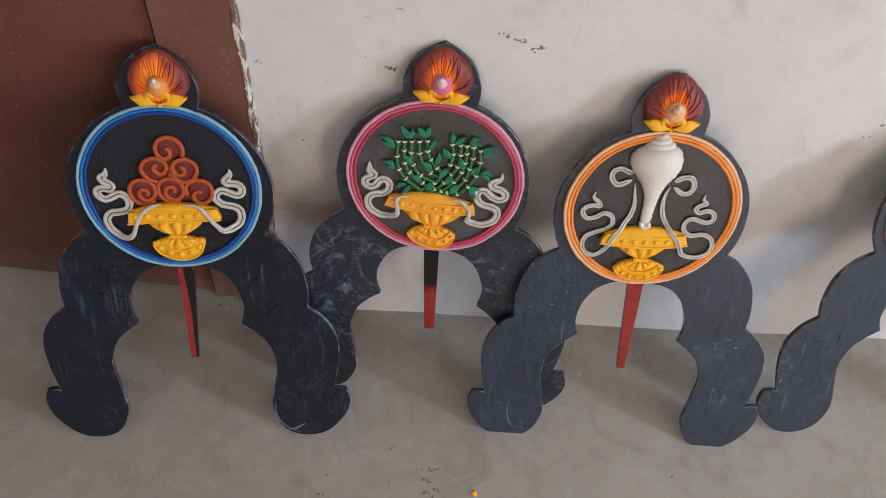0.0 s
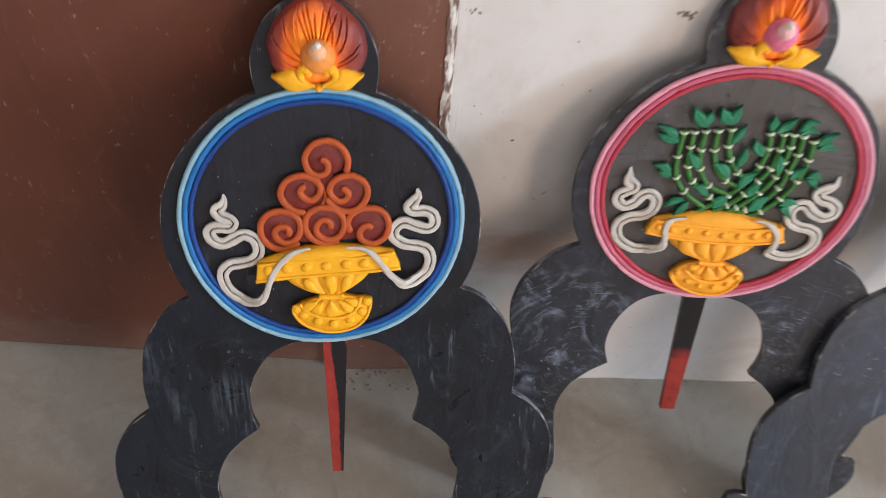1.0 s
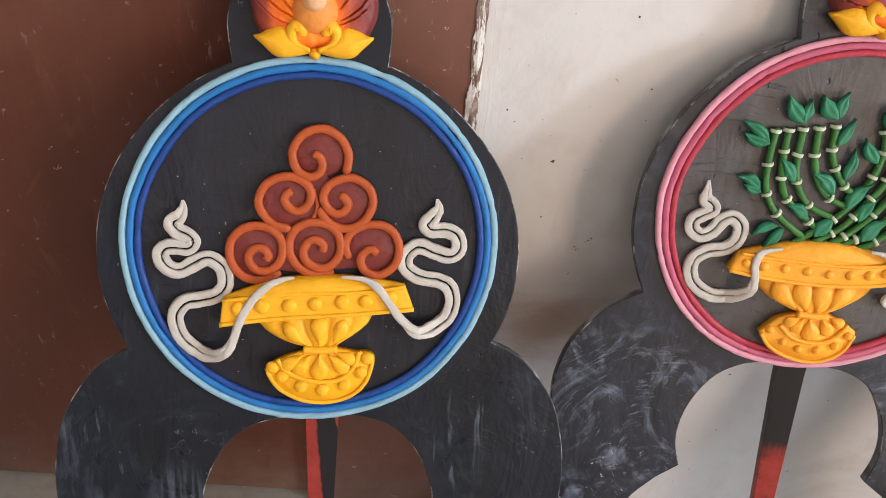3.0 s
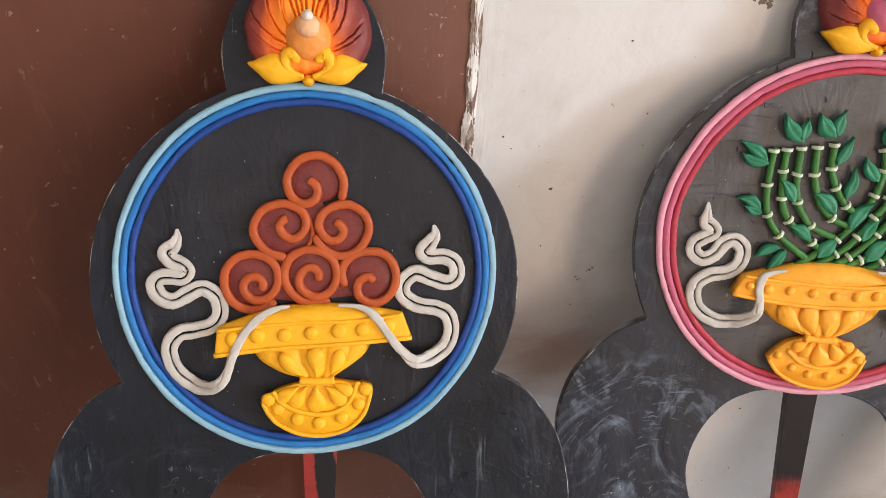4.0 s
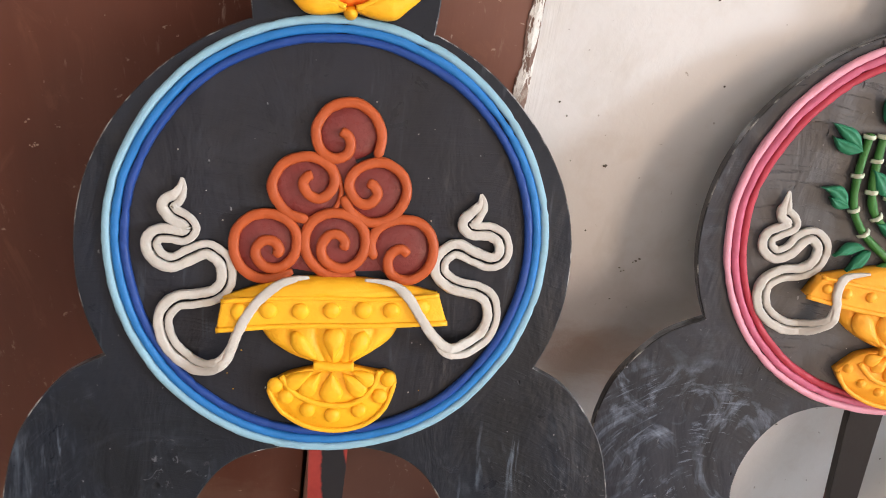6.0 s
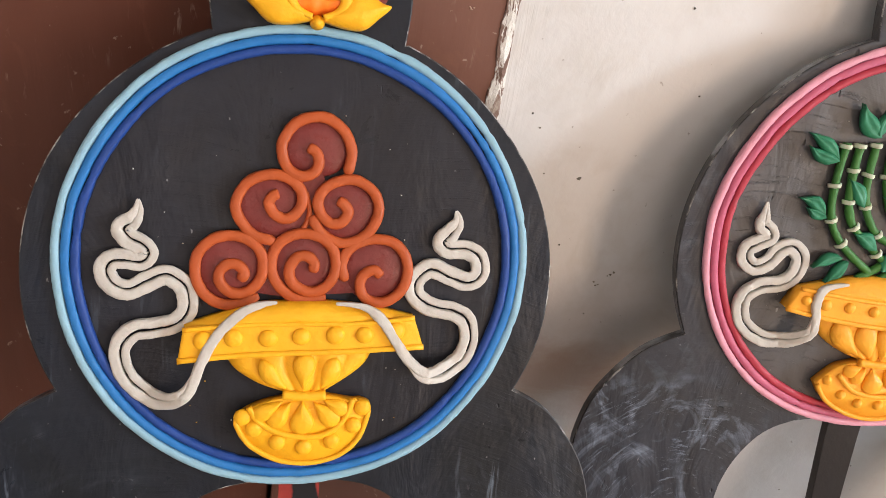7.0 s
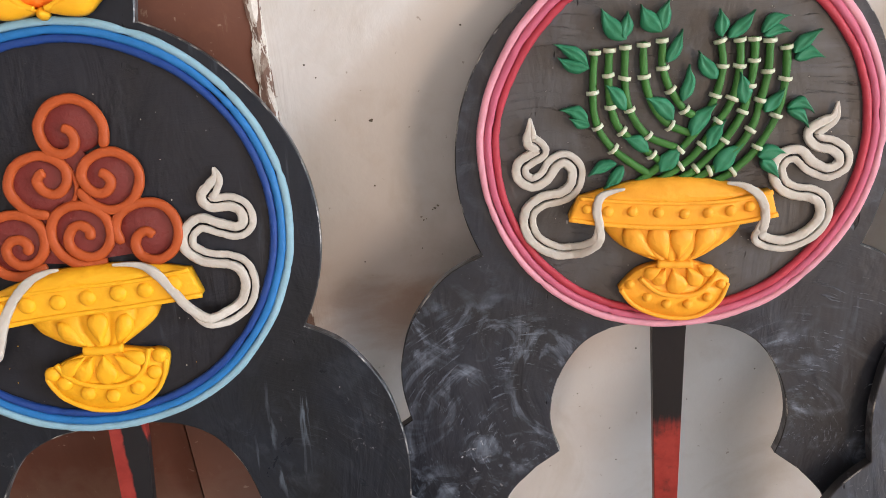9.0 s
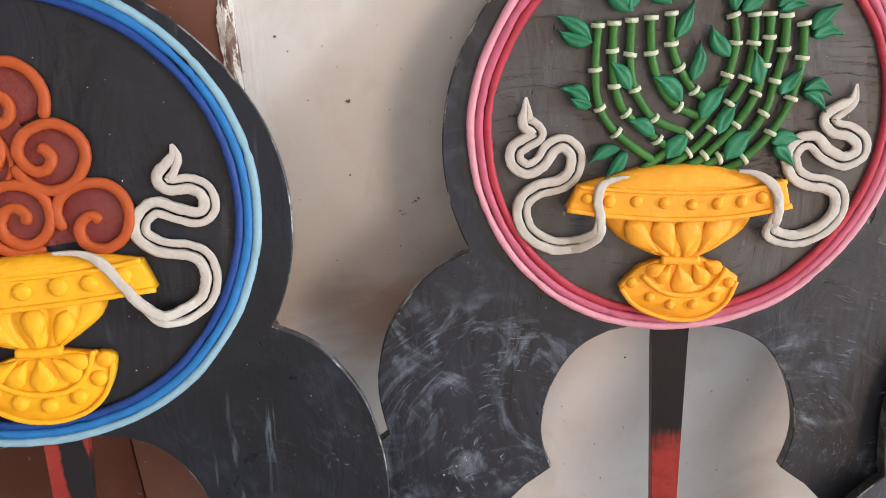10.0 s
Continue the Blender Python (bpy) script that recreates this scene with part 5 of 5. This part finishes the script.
# the next stand along the wall, of which only the near edge shows
rose = stand("black cut-out stand with pink ring beside the conch stand", (20.0, -0.16, -5.0, 1.1100, -0.0800, 0.4820), (-1.3, 0.0, -12.0, 0.0),
             black_paint("black_paint_dusty", (0.024, 0.029, 0.039), (0.03, 0.03, 0.033), (0.13, 0.165, 0.225), 0.9, 3.4, 0.40, 0.75, 0.10, 0.45, 0.40), [PINKS[0], PINKS[1], PINKS[0]], 4.0)


# ---------------------------------------------------------------- marks on wall and floor
def chip(parent, name, x, y, size, seed, material, upright, bits=1):
    """A small ragged flake, or a loose cluster of specks, on the wall or on the floor."""
    rng = random.Random(seed)
    made = bmesh.new()
    lie = rng.uniform(-0.5, 0.5)
    for b in range(bits):
        one = size if bits == 1 else size * rng.uniform(0.12, 0.42)
        run, off = (0.0, 0.0) if bits == 1 else (size * rng.uniform(-1.6, 1.6), size * rng.uniform(-0.6, 0.6))
        cx, cy = run * math.cos(lie) - off * math.sin(lie), run * math.sin(lie) + off * math.cos(lie)
        stretch, turn = rng.uniform(0.9, 1.9 if bits > 1 else 1.3), rng.uniform(0, 3.1)
        outline = []
        for i in range(10):
            a = 2 * math.pi * i / 10
            r = one * rng.uniform(0.6, 1.0)
            u, v = r * stretch * math.cos(a), r * math.sin(a)
            outline.append((cx + u * math.cos(turn) - v * math.sin(turn), cy + u * math.sin(turn) + v * math.cos(turn)))
        pillow(made, outline, 0.0, 0.0005, 3, 0.0002, (cx, cy))
    if upright:
        bmesh.ops.transform(made, verts=made.verts, matrix=Matrix.Translation((x, wall_face(x, y) - 0.0001, y)) @ Matrix.Rotation(radians(90), 4, "X"))
    else:
        bmesh.ops.translate(made, verts=made.verts, vec=(x, y, 0.0001))
    return finish(name, made, material, parent)


def rubble(name, seed, count, x0, x1, line, spread, sizes, material, label):
    """Crumbs of plaster and dirt swept against a foot line."""
    rng = random.Random(seed)
    made = bmesh.new()
    for i in range(count):
        size = rng.uniform(*sizes) * rng.random() + sizes[0]
        x, y = rng.uniform(x0, x1), line - spread * rng.random() ** 2
        outline = [(x + size * rng.uniform(0.6, 1.2) * math.cos(a), y + size * rng.uniform(0.5, 1.0) * math.sin(a)) for a in (0.0, 1.0, 2.1, 3.2, 4.2, 5.3)]
        pillow(made, outline, 0.0, size * rng.uniform(0.4, 0.9), 2)
    return tagged(finish(name, made, material, smooth=False), label, kind="stuff")


WALL_DOTS = [(0.067, 0.472, 1.6), (0.065, 0.416, 0.8), (0.041, 0.474, 0.7), (0.024, 0.518, 0.9), (0.031, 0.508, 0.7), (0.099, 0.353, 0.7), (0.051, 0.343, 0.7), (0.112, 0.598, 1.1), (0.134, 0.541, 0.9),
             (0.276, 0.111, 0.8), (0.286, 0.066, 0.9), (0.291, 0.220, 1.0), (0.411, 0.181, 0.9), (0.166, 0.649, 0.9), (0.97, 0.468, 1.2), (0.395, 0.608, 0.9), (0.35, 0.145, 0.7), (0.24, 0.165, 0.6)]
for i, (x, z, size) in enumerate(WALL_DOTS):
    chip(wall_north, "paint_chip", x, z, size * MM, 40 + i, DARK_CHIP, True)
WALL_CLUSTERS = [(0.111, 0.393, 2.4, 4), (0.103, 0.382, 2.4, 4), (0.352, 0.702, 5.5, 7), (0.374, 0.694, 6.5, 9), (0.405, 0.681, 7.0, 9), (0.204, 0.629, 6.5, 9), (0.943, 0.577, 5.0, 6), (0.926, 0.549, 3.5, 4),
                 (0.168, 0.715, 4.0, 5), (0.213, 0.734, 4.0, 5), (0.012, 0.628, 5.0, 6)]
for i, (x, z, size, bits) in enumerate(WALL_CLUSTERS):
    chip(wall_north, "paint_chip", x, z, size * MM, 70 + i, MUD_SPECK, True, bits)
for i, (x, z, size) in enumerate([(0.056, 0.223, 2.2), (0.067, 0.597, 1.8), (0.25, 0.20, 1.2)]):
    chip(wall_north, "paint_flake", x, z, size * MM, 84 + i, PALE_CHIP, True, 3)
FLOOR_SPOTS = [(0.345, -0.189, 5), (0.582, -0.141, 7), (0.155, -0.087, 2.4), (0.236, -0.118, 2), (0.132, -0.307, 2), (-0.121, -0.378, 3), (-0.046, -0.26, 2.4), (-0.26, -0.194, 2.4), (0.45, -0.34, 3), (0.519, -0.25, 3),
               (0.624, -0.188, 2.2), (-0.039, -0.282, 2.2), (0.862, -0.102, 3), (0.523, -0.216, 2.2), (0.17, -0.105, 2.4), (0.232, -0.092, 2.2)]
for i, (x, y, size) in enumerate(FLOOR_SPOTS):
    chip(floor, "paint_spot", x, y, size * MM, 90 + i, PALE_CHIP, False)
FLOOR_GRIME = [(0.226, -0.308, 6, 6), (-0.01, -0.347, 4, 3), (0.111, -0.363, 6, 5), (0.106, -0.396, 7, 6), (0.278, -0.347, 6, 6), (0.303, -0.345, 8, 9), (0.291, -0.366, 8, 9), (0.295, -0.391, 8, 9), (0.310, -0.382, 8, 8), (0.223, -0.369, 5, 4)]
for i, (x, y, size, bits) in enumerate(FLOOR_GRIME):
    chip(floor, "grime_spot", x, y, size * 0.75 * MM, 130 + i, MUD_SPECK, False, bits)
for points in ([(0.053, -0.36), (0.072, -0.379), (0.09, -0.372), (0.101, -0.35)], [(0.141, -0.271), (0.149, -0.305), (0.165, -0.32), (0.18, -0.326)], [(0.12, -0.29), (0.128, -0.318), (0.14, -0.332)]):
    made = bmesh.new()
    tube(made, spline(points, 8), lambda s: 0.0009 * (0.2 + math.sin(math.pi * s)), 0.0, flat=0.7, sides=6, rough=0.3)
    finish("trowel_ridge", made, CEMENT, floor)


def door_face(x):
    """How far back the painted wood lies: the frame, then the leaf that stands ajar."""
    return -0.003 if x > -0.12 else 0.005 - (x + 0.1255) * math.tan(radians(4.2)) - 0.0005


DOOR_SCUFFS = [(-0.064, 0.596, 2.2, 4), (-0.036, 0.614, 3.0, 6), (-0.027, 0.612, 2.6, 5), (-0.021, 0.620, 2.4, 4), (-0.038, 0.604, 2.0, 3), (-0.041, 0.581, 2.0, 3), (-0.027, 0.584, 2.8, 6), (-0.064, 0.550, 1.4, 2),
               (-0.343, 0.456, 2.6, 5), (-0.341, 0.437, 3.6, 7), (-0.322, 0.455, 2.4, 4), (-0.240, 0.538, 3.0, 6), (-0.234, 0.533, 2.0, 3), (-0.277, 0.540, 1.6, 2), (-0.321, 0.586, 2.2, 3), (-0.056, 0.455, 1.6, 2)]
for i, (x, z, size, bits) in enumerate(DOOR_SCUFFS):
    flake = chip(door, "paint_chip", x, z, size * 0.7 * MM, 170 + i, SCUFF, True, bits)
    flake.data.transform(door.matrix_world.inverted() @ Matrix.Translation((0, door_face(x) - wall_face(x, z) + 0.0003, 0)))
rubble("doorway_rubble", 5, 60, -0.135, -0.004, -0.004, 0.035, (0.0007, 0.0032), RUBBLE, "brown plaster crumbs along the foot of the door frame")
rubble("wall_foot_dust", 6, 190, 0.05, 1.3, -0.017, 0.012, (0.0005, 0.0013), RUBBLE, "fine dirt and crumbs along the foot of the wall")
for name, x, y, size, paint, label in (("clay_pellet", 0.377, -0.385, 0.0055, YELLOW, "small dropped pellet of yellow clay on the floor"), ("clay_pellet", 0.739, -0.341, 0.0028, BUD_ORANGE, "tiny dropped crumb of orange clay on the floor")):
    made = bmesh.new()
    pillow(made, circle(x, y, size, 18), 0.0, size * 0.75, 5)
    tagged(finish(name, made, paint), label, "clay pellet")
